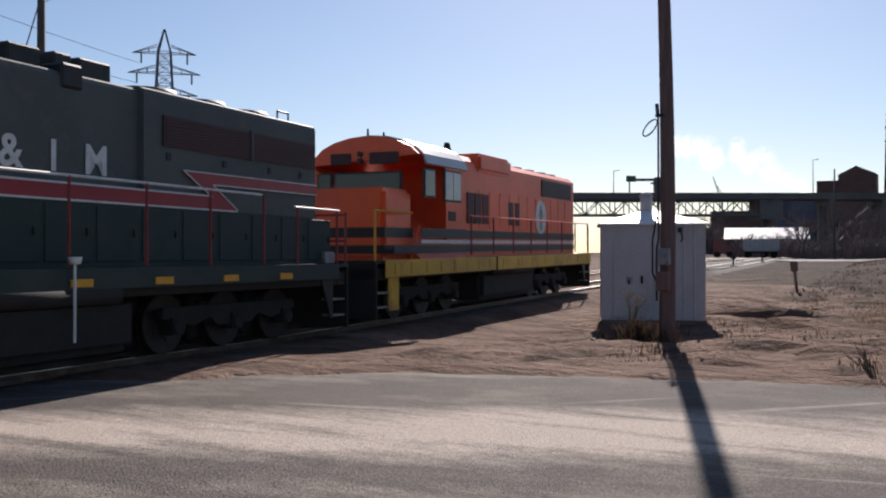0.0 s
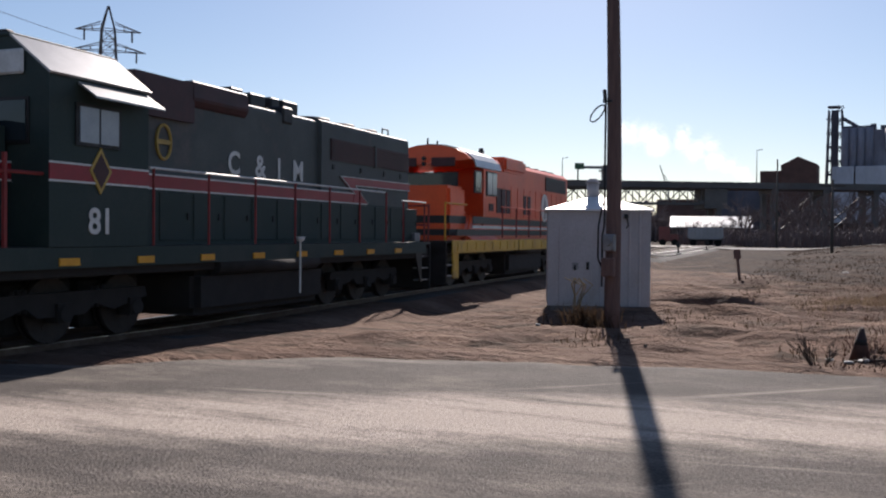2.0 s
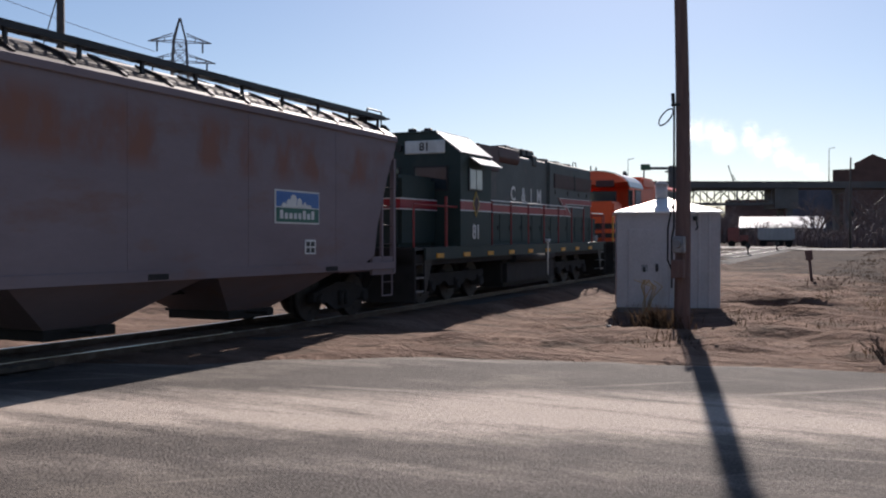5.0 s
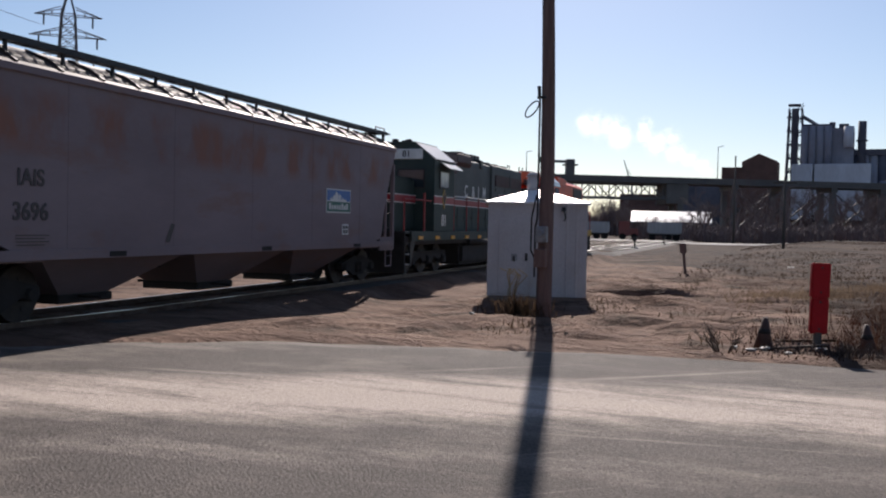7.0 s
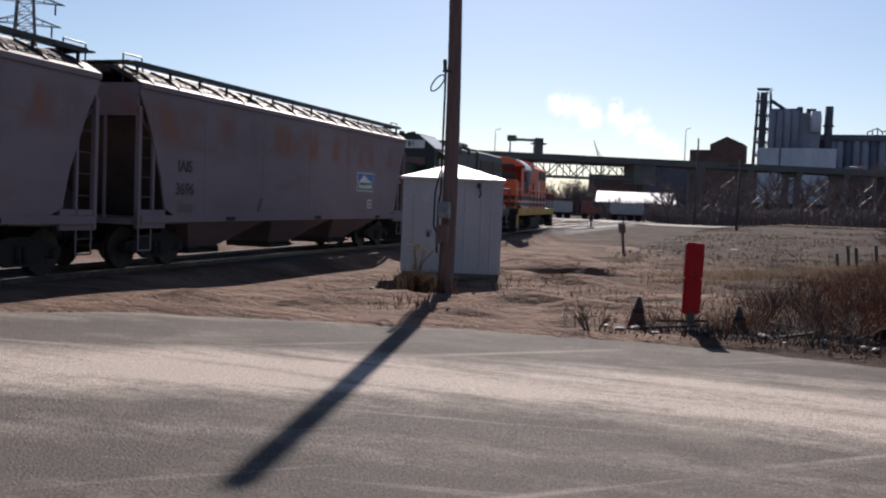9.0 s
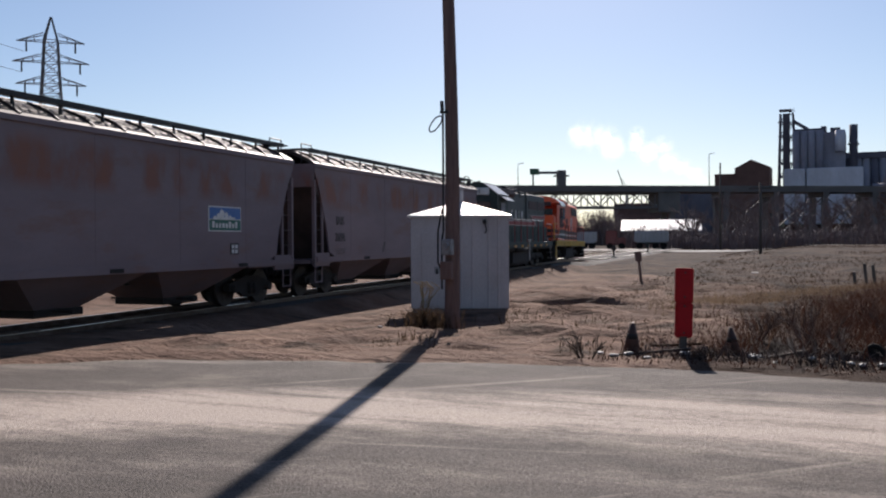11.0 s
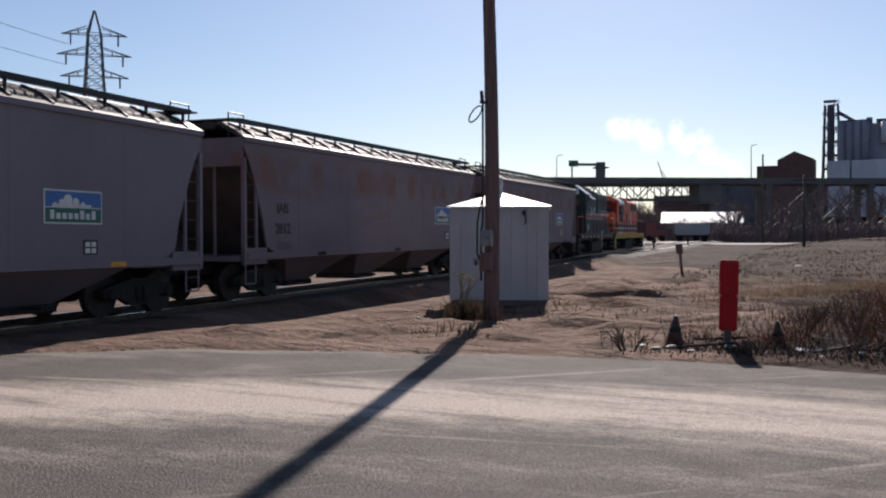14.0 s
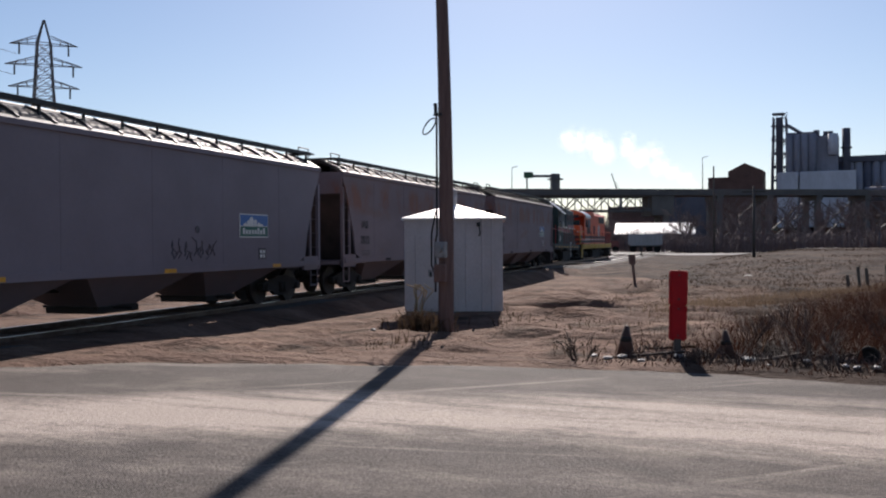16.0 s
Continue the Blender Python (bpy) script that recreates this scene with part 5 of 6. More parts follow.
# A band of pale straw imitates the sunlit ground along the crest
blades("crest_straw", 7000, crest, 0.08, 0.3, sunlit_straw_mat, "pale straw along the bank crest, coloured as sunlit ground", 0.5, 0.010, 25, False)


def pole_foot(r):
    a, d = r.uniform(0, math.tau), abs(r.gauss(0, 0.32))
    return -8.25 + d * math.cos(a) * 1.3, 19.75 + d * math.sin(a), 1.0


blades("foot_grass", 420, pole_foot, 0.15, 0.5, straw, "straw tuft round the pole foot", 0.4, 0.012, 7)


def road_lip(r):
    x = r.uniform(-3.2, 3.2)
    return x, road_edge(x) + 0.25 + abs(r.gauss(0, 0.35)), 1.0


blades("edge_grass", 500, road_lip, 0.03, 0.10, weed, "thin grass along the asphalt edge", 0.5, 0.01, 8, False)


def twiggy(bm, r, p, d, length, radius, depth, spread=0.55, kids=3):
    q = p + d * length
    tube(bm, p, q, radius, radius * 0.62, 4 if depth < 3 else 6, False)
    if depth == 0:
        return
    for _ in range(kids):
        a = Vector((r.gauss(0, 1), r.gauss(0, 1), r.gauss(0.15, 0.6))).normalized()
        t = r.uniform(0.45, 1.0)
        twiggy(bm, r, p + d * length * t, (d + a * spread * r.uniform(0.7, 1.4)).normalized(), length * r.uniform(0.55, 0.82), radius * 0.6, depth - 1, spread, kids)


def bare_shrub(x, y, tall, seed, material, label, stems=7, depth=2, thick=0.012):
    r = random.Random(seed)
    shrub = thing("bare_shrub", pose(x, y, height(x, y) - 0.04), label, "shrub")
    for k in range(stems):
        bm = bmesh.new()
        a = r.uniform(0, math.tau)
        d = Vector((math.cos(a) * 0.6, math.sin(a) * 0.6, r.uniform(0.7, 1.2))).normalized()
        twiggy(bm, r, Vector((0.08 * math.cos(a), 0.08 * math.sin(a), 0)), d, tall * r.uniform(0.4, 0.6), thick, depth, 0.6)
        part("branch", bm, material, shrub)
    return shrub


bare_shrub(-3.15, 14.65, 0.55, 2, twig_mat, "leafless low shrub by the asphalt edge", 9)
bare_shrub(-0.06, 14.95, 0.6, 3, pale_twig, "leafless pale shrub among weeds", 3)
bare_shrub(-1.35, 14.85, 0.34, 8, dark_twig, "dark tangled shrub at the red post", 14)
bare_shrub(0.57, 15.1, 0.6, 5, pale_twig, "leafless pale shrub among weeds", 3)
for sx, sy, st, sd in ((0.2, 16.6, 0.75, 61), (-0.9, 17.2, 0.6, 62), (1.3, 17.6, 0.8, 63), (-0.2, 18.6, 0.8, 64), (2.2, 18.2, 0.9, 65), (0.9, 20.0, 0.9, 66), (2.6, 16.6, 0.8, 67)):
    bare_shrub(sx, sy, st, sd, dark_twig, "dark leafless shrub among brown weeds", 9)
for bxx, byy, hh, sd in ((4.2, 43.5, 3.2, 31), (6.2, 44.5, 3.8, 32), (8.4, 44, 3.6, 33), (3.2, 46, 2.0, 34), (5.2, 41.5, 2.6, 35)):
    bare_shrub(bxx, byy, hh, sd, dark_twig, "dense dark brown thicket of bare stems", 26, 3, 0.035)


def thicket(r):
    x, y = r.uniform(2.6, 12), r.uniform(41, 47)
    k = smooth(2.2, 5.0, x) * (0.75 + 0.5 * noise.noise((x * 0.8, y * 0.5, 3)))
    return (x, y, max(0.25, k))


blades("thicket", 9000, thicket, 1.2, 3.4, dark_twig, "dense dark brown thicket of bare stems", 0.22, 0.018, 41)


def red_marker():
    x, y = -1.86, 15.65
    ob = thing("marker_post", pose(x, y, height(x, y), 0, 1.5, 18), "red painted two-piece marker post on a dark stake", "post")
    part("stake", soften(box(-0.055, 0.055, -0.045, 0.045, -0.3, 0.55), 0.01), pole_grey, ob)
    part("lower_panel", soften(box(-0.135, 0.135, -0.06, 0.06, 0.26, 0.83), 0.025, 2), red_bollard, ob)
    bm = box(-0.145, 0.135, -0.065, 0.06, 0.815, 1.36)
    part("upper_panel", soften(bm, 0.018, 2), red_bollard, ob)
    for z in (0.34, 0.76, 0.91, 1.29):
        part("bolt", tube(bmesh.new(), (0.0, -0.06, z), (0.0, -0.08, z), 0.016, None, 8), dark_metal, ob)


red_marker()


def traffic_cone(x, y, h, lean, turn):
    ob = thing("traffic_cone", pose(x, y, height(x, y) - 0.02, lean, lean * 0.5, turn), "dirty faded traffic cone standing among litter", "cone", "old cones by the road")
    part("base", soften(box(-h * 0.36, h * 0.36, -h * 0.36, h * 0.36, 0, 0.035), 0.012), black_rubber, ob)
    part("body", tube(bmesh.new(), (0, 0, 0.035), (0, 0, h), h * 0.29, h * 0.06, 20), cone_orange, ob)
    part("collar", tube(bmesh.new(), (0, 0, h * 0.55), (0, 0, h * 0.7), h * 0.172, h * 0.137, 20), shaded_grime, ob)
    return ob


traffic_cone(-2.63, 15.45, 0.56, 3, 20)
traffic_cone(-1.12, 15.9, 0.52, -4, 60)


def old_tyre():
    x, y = 0.9, 15.75
    bm = bmesh.new()
    rings = 24
    prof = [(0.055 + 0.05 * (1 - math.cos(w)) * 0.9, 0.06 * math.sin(w)) for w in [math.tau * k / 10 for k in range(10)]]
    vs = [[bm.verts.new(((0.02 + r_) * math.cos(math.tau * i / rings), y_, (0.02 + r_) * math.sin(math.tau * i / rings))) for r_, y_ in prof] for i in range(rings)]
    for i in range(rings):
        for j in range(10):
            bm.faces.new((vs[i][j], vs[(i + 1) % rings][j], vs[(i + 1) % rings][(j + 1) % 10], vs[i][(j + 1) % 10]))
    tube(bm, (0, -0.045, 0), (0, 0.045, 0), 0.11, None, 20)
    solo("old_tyre", bm, black_rubber, "worn black tyre dumped upright in weeds", "tyre", m=pose(x, y, height(x, y) + 0.12, -6, 0, 8))


old_tyre()


def cabinet():
    x, y = 1.5, 16.4
    ob = thing("utility_cabinet", pose(x, y, height(x, y) - 0.05, 0, 0, 6), "dark grey-green utility cabinet with dull grey lid", "cabinet")
    part("body", soften(box(0, 1.0, 0, 0.7, 0.0, 1.35), 0.02), box_green, ob)
    part("lid", soften(box(-0.04, 1.04, -0.04, 0.74, 1.35, 1.42), 0.015), bridge_concrete, ob, "dull grey metal lid")
    door = part("door", soften(box(0.06, 0.94, -0.02, 0.0, 0.1, 1.28), 0.008), box_green, ob)
    part("handle", soften(box(0.8, 0.84, -0.06, -0.02, 0.6, 0.8), 0.008), dark_metal, door)


cabinet()


def litter():
    r = random.Random(12)
    red = thing("red_scrap", pose(1.42, 14.25, height(1.42, 14.25) + 0.02, 0, 0, 30), "crumpled red plastic scrap on the verge", "litter")
    for k in range(5):
        part("flap", soften(prism(bmesh.new(), [(-0.2 + 0.08 * k, 0.0), (0.02 + 0.08 * k, 0.03), (0.05 + 0.07 * k, 0.14 + 0.03 * (k % 2)), (-0.1 + 0.05 * k, 0.1)], -0.14 + k * 0.06, -0.10 + k * 0.06), 0.006), red_bollard, red)
    for x, y, s in ((-2.75, 14.75, 0.055), (-2.55, 14.9, 0.07), (-2.2, 14.6, 0.05), (-0.75, 15.3, 0.07), (-0.7, 15.1, 0.055), (0.1, 14.9, 0.05), (0.75, 14.7, 0.055), (-3.0, 14.95, 0.05), (1.15, 15.6, 0.08), (-7.9, 19.2, 0.055), (-9.0, 21.3, 0.06), (-4.0, 19.5, 0.05), (-1.8, 15.5, 0.08), (-5.2, 57.5, 0.2), (-4.6, 57.9, 0.08), (-9.0, 18.9, 0.05), (0.3, 15.4, 0.07), (-0.72, 15.55, 0.07), (1.12, 15.6, 0.055), (0.6, 14.75, 0.045), (-0.4, 14.8, 0.04), (1.0, 14.7, 0.05)):
        bm = bmesh.new()
        bmesh.ops.create_icosphere(bm, subdivisions=2, radius=s)
        for v in bm.verts:
            k = 1 + 0.7 * noise.noise(v.co * (4 / s * 0.12) + Vector((x, y, 0)))
            v.co = Vector((v.co.x * k * 1.3, v.co.y * k, v.co.z * k * 0.5))
        solo("litter_scrap", bm, trash_white, "crumpled white litter lying on dirt", "litter", "scattered litter", m=pose(x, y, height(x, y) + s * 0.3, 0, 0, r.uniform(0, 360)))
    for k, (x, y, l, t) in enumerate(((-2.2, 15.1, 1.1, 12), (-2.0, 15.9, 0.9, -20), (-0.3, 15.4, 0.7, 40), (0.5, 16.0, 0.9, 5))):
        bm = soften(box(-l / 2, l / 2, -0.03, 0.03, 0, 0.04), 0.008)
        solo("wood_scrap", bm, straw if k % 2 else twig_mat, "broken pale board lying in litter", "board", "broken boards", m=pose(x, y, height(x, y) + 0.04, 0, -6, t))
    for k in range(40):
        x, y = r.uniform(-11, 3), r.uniform(15, 34)
        if y < road_edge(x) + 0.6:
            continue
        s = r.uniform(0.02, 0.05)
        bm = bmesh.new()
        bmesh.ops.create_icosphere(bm, subdivisions=1, radius=s)
        for v in bm.verts:
            v.co *= 1 + 0.4 * noise.noise(v.co * 20 + Vector((k, 0, 0)))
        solo("stone", bm, berm_dirt, "small grey-brown stone lying on dirt", "stone", "loose stones", m=pose(x, y, height(x, y) + s * 0.3, r.uniform(0, 90), 0, r.uniform(0, 90)))
    bm = bmesh.new()
    for k in range(9):
        p = Vector((r.uniform(-0.06, 0.06), r.uniform(-0.06, 0.06), 0))
        path_tube(bm, [p, p + Vector((r.gauss(0, 0.07), r.gauss(0, 0.07), 0.45)), p + Vector((r.gauss(0.05, 0.14), r.gauss(0, 0.1), 0.8)), p + Vector((r.gauss(0.1, 0.2), 0, 0.95))], 0.012, 4)
    solo("pale_weed", bm, sunlit_stalk, "tall dry weed standing before the hut, coloured as sunlit", "weed", m=pose(-8.75, 20.6, height(-8.75, 20.6)))


litter()


def small_post(x, y, h, m, label, name="marker_stake", group=""):
    ob = thing(name, pose(x, y, height(x, y), 3, -5, 0), label, "post", group)
    part("stake", soften(box(-0.06, 0.06, -0.05, 0.05, -0.2, h), 0.01), m, ob)
    return ob


post = small_post(-8.85, 44.4, 1.2, pole_wood, "leaning brown wooden marker stake with a plate")
part("plate", soften(box(-0.16, 0.16, -0.08, -0.05, 1.0, 1.45), 0.02), pole_wood, post)
for k, (x, y) in enumerate(((0.3, 42), (0.72, 42.3), (1.02, 42.2), (1.75, 42.6))):
    small_post(x, y, (0.55, 0.95, 0.85, 0.8)[k], pole_grey, "short weathered fence stake in dry grass", "fence_stake", "fence stakes")


def switch_stand(s, off):
    p = on_track(s, off)
    ob = thing("switch_stand", pose(p.x, p.y, height(p.x, p.y) - 0.02), "low switch stand with a dark lamp head", "switch stand", "switch stands")
    part("foot", soften(box(-0.3, 0.3, -0.2, 0.2, 0, 0.25), 0.03), trash_white, ob)
    part("mast", tube(bmesh.new(), (0, 0, 0.2), (0, 0, 0.85), 0.07, None, 10), shaded_grime, ob)
    part("lamp_head", soften(box(-0.22, 0.22, -0.18, 0.18, 0.8, 1.25), 0.08, 2), black_paint, ob)


switch_stand(92, 2.6)
switch_stand(118, 2.8)


# ---- distance ----
def far_wood_pole(x, y, h, r, label, arm=False):
    ob = thing("wooden_pole", pose(x, y, height(x, y)), label, "pole", "far wooden poles")
    part("shaft", tube(bmesh.new(), (0, 0, -0.5), (0, 0, h), r, r * 0.7, 10), pole_grey, ob)
    if arm:
        part("cross_arm", box(-1.0, 1.0, -0.06, 0.06, h - 0.6, h - 0.45), pole_grey, ob)
    return ob


far_wood_pole(-8.1, 89.7, 6.4, 0.14, "short grey wooden pole in the field", True)
far_wood_pole(-19.8, 148.8, 13.2, 0.16, "tall thin grey wooden pole beyond the field")
tall = far_wood_pole(-41.5, 30.5, 19, 0.24, "tall dark wooden pole beyond the train")
part("guy_wire", path_tube(bmesh.new(), [(0, 0, 14.2), (-3.2, -2.4, 0)], 0.03, 4), pole_grey, tall)
wire_line = [(i * 3.2, i * 0.6, 13.8 + 1.1 * i + 0.03 * i * i) for i in range(12)]
part("overhead_wire", path_tube(bmesh.new(), wire_line, 0.018, 4), dark_metal, tall)


def lattice_pylon():
    x, y, top = -100.9, 96.7, 33.4
    ob = thing("transmission_tower", pose(x, y, 0, 0, 0, 42), "grey steel lattice transmission tower with six arms", "pylon")
    levels = [(0, 3.6), (6, 2.9), (12, 2.25), (17, 1.75), (21.5, 1.35), (24.2, 1.15), (27.2, 1.0), (30.2, 0.85), (33.4, 0.05)]
    corners = ((-1, -1), (1, -1), (1, 1), (-1, 1))
    for sx, sy in corners:
        part("leg", loft(bmesh.new(), [((sx * w, sy * w, z), 0.13) for z, w in levels], 4), pylon_steel, ob)
    for i in range(4):
        (ax, ay), (cx, cy) = corners[i], corners[(i + 1) % 4]
        bm = bmesh.new()
        for (za, wa), (zb, wb) in zip(levels[:-1], levels[1:-1]):
            n = 2 if za > 16 else 1
            for k in range(n):
                z0, z1 = za + (zb - za) * k / n, za + (zb - za) * (k + 1) / n
                w0, w1 = wa + (wb - wa) * k / n, wa + (wb - wa) * (k + 1) / n
                tube(bm, (ax * w0, ay * w0, z0), (cx * w1, cy * w1, z1), 0.06, None, 4)
                tube(bm, (cx * w0, cy * w0, z0), (ax * w1, ay * w1, z1), 0.06, None, 4)
                tube(bm, (ax * w1, ay * w1, z1), (cx * w1, cy * w1, z1), 0.06, None, 4)
        part("bracing", bm, pylon_steel, ob)
    for z, reach in ((30.0, 4.3), (27.2, 4.9), (24.2, 4.5)):
        for sgn in (-1, 1):
            bm = bmesh.new()
            tip = (sgn * reach, 0, z + 0.0)
            for s in (-0.8, 0.8):
                tube(bm, (sgn * 0.9, s, z + 0.1), tip, 0.07, None, 4)
                tube(bm, (sgn * 0.9, s, z + 1.1), tip, 0.07, None, 4)
                for q in (0.35, 0.65):
                    a = Vector((sgn * 0.9, s, z + 0.1)).lerp(Vector(tip), q)
                    c = Vector((sgn * 0.9, s, z + 1.1)).lerp(Vector(tip), q)
                    tube(bm, a, c, 0.05, None, 4)
            part("arm", bm, pylon_steel, ob)
            part("insulator", tube(bmesh.new(), (sgn * (reach - 1.2), 0, z), (sgn * (reach - 1.2), 0, z - 1.4), 0.12, None, 6), dark_metal, ob)
    for z, reach in ((30.0, 3.4), (27.2, 3.8), (24.2, 3.4)):
        bm = bmesh.new()
        pts = [(-reach - 6 * k * 0.4, -6 * k, z - 1.4 - 0.35 * k + 0.02 * k * k) for k in range(14)]
        path_tube(bm, pts, 0.035, 4)
        part("conductor", bm, pylon_steel, ob)


lattice_pylon()


def viaduct():
    start, way = Vector((-80, 245, 0)), Vector((0.87, 0.493, 0))
    turn = math.degrees(math.atan2(way.y, way.x))
    ob = thing("road_viaduct", pose(start.x, start.y, 0, 0, 0, turn), "long grey steel truss road viaduct on piers", "bridge")
    Z = 17.6
    part("deck", box(-110, 190, -5, 5, Z - 1.1, Z - 0.1), bridge_steel, ob)
    part("parapet", box(-110, 190, -5.15, -4.9, Z - 0.2, Z + 0.55), bridge_concrete, ob)
    part("parapet", box(-110, 190, 4.9, 5.15, Z - 0.2, Z + 0.55), bridge_concrete, ob)
    for y in (-3.6, 3.6):
        for a, b in ((-40, 34),):
            part("bottom_chord", box(a, b, y - 0.22, y + 0.22, Z - 5.4, Z - 4.95), bridge_steel, ob)
            part("top_chord", box(a, b, y - 0.22, y + 0.22, Z - 1.5, Z - 1.1), bridge_steel, ob)
            n = 20
            for k in range(n):
                x, w = a + (b - a) * k / n, (b - a) / n
                part("post", box(x - 0.12, x + 0.12, y - 0.12, y + 0.12, Z - 5.0, Z - 1.4), bridge_steel, ob)
                p, q = ((x, y, Z - 5.1), (x + w, y, Z - 1.3)) if k % 2 else ((x, y, Z - 1.3), (x + w, y, Z - 5.1))
                part("diagonal", tube(bmesh.new(), p, q, 0.2, None, 4), bridge_steel, ob)
    for x in [-42, 35] + [50 + 14 * k for k in range(10)] + [-60, -80]:
        for y in (-3.4, 3.4):
            part("pier", soften(box(x - 0.7, x + 0.7, y - 0.7, y + 0.7, 0, Z - 1.1), 0.05), bridge_steel if x > 40 else bridge_concrete, ob)
        part("pier_cap", box(x - 0.9, x + 0.9, -4.6, 4.6, Z - 2.3, Z - 1.1), bridge_steel if x > 40 else bridge_concrete, ob)
    for k in range(10):
        x = 50 + 14 * k
        for y in (-3.4, 3.4):
            part("brace", tube(bmesh.new(), (x, y, 4), (x + 14, y, Z - 2), 0.22, None, 4), bridge_steel, ob)
            part("brace", tube(bmesh.new(), (x + 14, y, 4), (x, y, Z - 2), 0.22, None, 4), bridge_steel, ob)
    part("pier_house", box(31, 37, -4.5, 4.5, Z - 6.5, Z - 1.2), bridge_concrete, ob)
    for x, h in ((-5.5, 7), (48.5, 10), (115, 8)):
        part("lamp_mast", tube(bmesh.new(), (x, 4.6, Z), (x, 4.6, Z + h), 0.14, 0.08, 6), pylon_steel, ob)
        part("lamp_arm", tube(bmesh.new(), (x, 4.6, Z + h), (x + 1.6, 4.6, Z + h + 0.3), 0.08, None, 6), pylon_steel, ob)
    gantry = part("sign_gantry", tube(bmesh.new(), (-3.0, -4.2, Z), (-3.0, -4.2, Z + 4.8), 0.2, None, 8), pylon_steel, ob)
    part("gantry_arm", box(-3.0, 5.5, -4.3, -4.1, Z + 3.6, Z + 4.3), pylon_steel, gantry)
    part("sign_board", box(-3.9, -1.4, -4.5, -4.35, Z + 3.4, Z + 5.0), sign_green, gantry, "green road sign seen at an angle")
    tower = part("lift_tower", soften(box(3.6, 5.8, -4.8, -2.6, Z - 1, Z + 4.6), 0.1), bridge_steel, ob)
    part("tower_platform", box(2.9, 6.6, -5.2, -2.2, Z + 3.0, Z + 3.3), bridge_steel, tower)


viaduct()


def grain_plant():
    plant = thing("grain_plant", pose(0, 345, 0), "large grey grain processing plant with silos and stacks", "factory")
    g = 3.0
    # head house tower of open steel
    tower = part("leg_tower", box(-27.3, -23.4, -2, 2, 47.9, 48.4), silo_dark, plant, "dark open steel elevator tower")
    for x in (-28.0, -21.3):
        for y in (-3, 3):
            part("tower_leg", tube(bmesh.new(), (x, y, g), ((x + 25.4) * 0.6 - 25.4, y * 0.6, 47), 0.4, 0.3, 6), silo_dark, tower)
    for k in range(9):
        z = g + 4 + k * 4.6
        for y in (-2.4, 2.4):
            part("tower_brace", tube(bmesh.new(), (-27.6, y, z), (-22.4, y, z + 4.6), 0.2, None, 4), silo_dark, tower)
            part("tower_floor", box(-27.6, -22.6, y - 0.15, y + 0.15, z - 0.2, z + 0.2), silo_dark, tower)
    part("elevator_leg", box(-26.2, -24.0, -1, 1, 20, 47), silo_dark, tower)
    part("conveyor", tube(bmesh.new(), (-23, 0, 44.5), (-17, 0, 40.5), 0.6, None, 6), silo_dark, plant)
    part("mill_block", soften(box(-22.7, -13.9, -6, 8, g, 40.9), 0.1), silo_dark, plant)
    for k in range(4):
        part("silo", tube(bmesh.new(), (-21.5 + 2.4 * k, -6.2, 26), (-21.5 + 2.4 * k, -6.2, 40.2), 1.25, None, 16), silo_concrete, plant)
    part("mill_block", soften(box(-13.8, -6.4, -5, 8, g, 39.6), 0.1), silo_concrete, plant)
    for x, half_, top in ((-13.2, 0.9, 41.8), (-9.6, 1.5, 41.2)):
        part("roof_house", soften(box(x - half_, x + half_, -3, 0, 39.5, top), 0.05), silo_dark, plant)
    part("surge_bin", tube(bmesh.new(), (-8.0, -6, 33), (-8.0, -6, 39.9), 1.6, None, 18), tank_white, plant, "pale round surge bin")
    part("stack_walkway", tube(bmesh.new(), (-4.0, -3, 35.2), (-4.0, -3, 35.7), 1.75, None, 16), silo_dark, plant)
    part("chimney", tube(bmesh.new(), (-4.0, -3, 25), (-4.0, -3, 41.8), 1.3, None, 16), silo_dark, plant, "dark round stack")
    # long row of silos under a gallery
    for k in range(12):
        x = -5.4 + k * 2.6
        part("silo", tube(bmesh.new(), (x, -1.5, g), (x, -1.5, 31.0), 1.32, None, 18), silo_concrete if k % 3 else silo_dark, plant, "round concrete silo")
    part("silo_wall", box(-6.8, 24.6, -1.2, 9, g, 31.2), silo_concrete, plant)
    part("gallery", soften(box(-6.8, 24.8, -3.2, 4, 30.6, 32.6), 0.1), silo_dark, plant, "roof gallery over the silos")
    for k in range(9):
        x = 8 + k * 1.5
        part("pipework", path_tube(bmesh.new(), [(x, -2, 32.5), (x, -2, 33.6 + 0.6 * (k % 3)), (x + 1.5, -2, 33.6 + 0.6 * ((k + 1) % 3))], 0.2, 5), silo_dark, plant)
    part("chimney", soften(box(14.5, 16.9, -2, 1, 32, 37.3), 0.1), silo_dark, plant)
    part("chimney", tube(bmesh.new(), (21.4, -2, 30), (21.4, -2, 49.6), 1.0, None, 14), silo_dark, plant)
    part("leg_casing", box(22.8, 24.4, -3, 0, g, 47), silo_dark, plant)
    part("roof_house", soften(box(17.6, 21.0, -3, 2, 32, 40.5), 0.2), silo_dark, plant)
    for a, b in ((-24.9, -18.4), (-17.9, -1.0)):
        part("tank_house", soften(box(a, b, -14, -7, 9, 27.1), 0.2), tank_white, plant, "pale clad storage block")
        for k in range(int((b - a) / 1.6)):
            part("cladding_rib", box(a + 0.8 + 1.6 * k, a + 0.95 + 1.6 * k, -14.15, -14, 9, 27), tank_white, plant)
    part("lower_block", soften(box(-48, 26, -6, -1.5, g, 19.6), 0.1), brick_far, plant)
    for k in range(22):
        x = -46 + k * 3.2
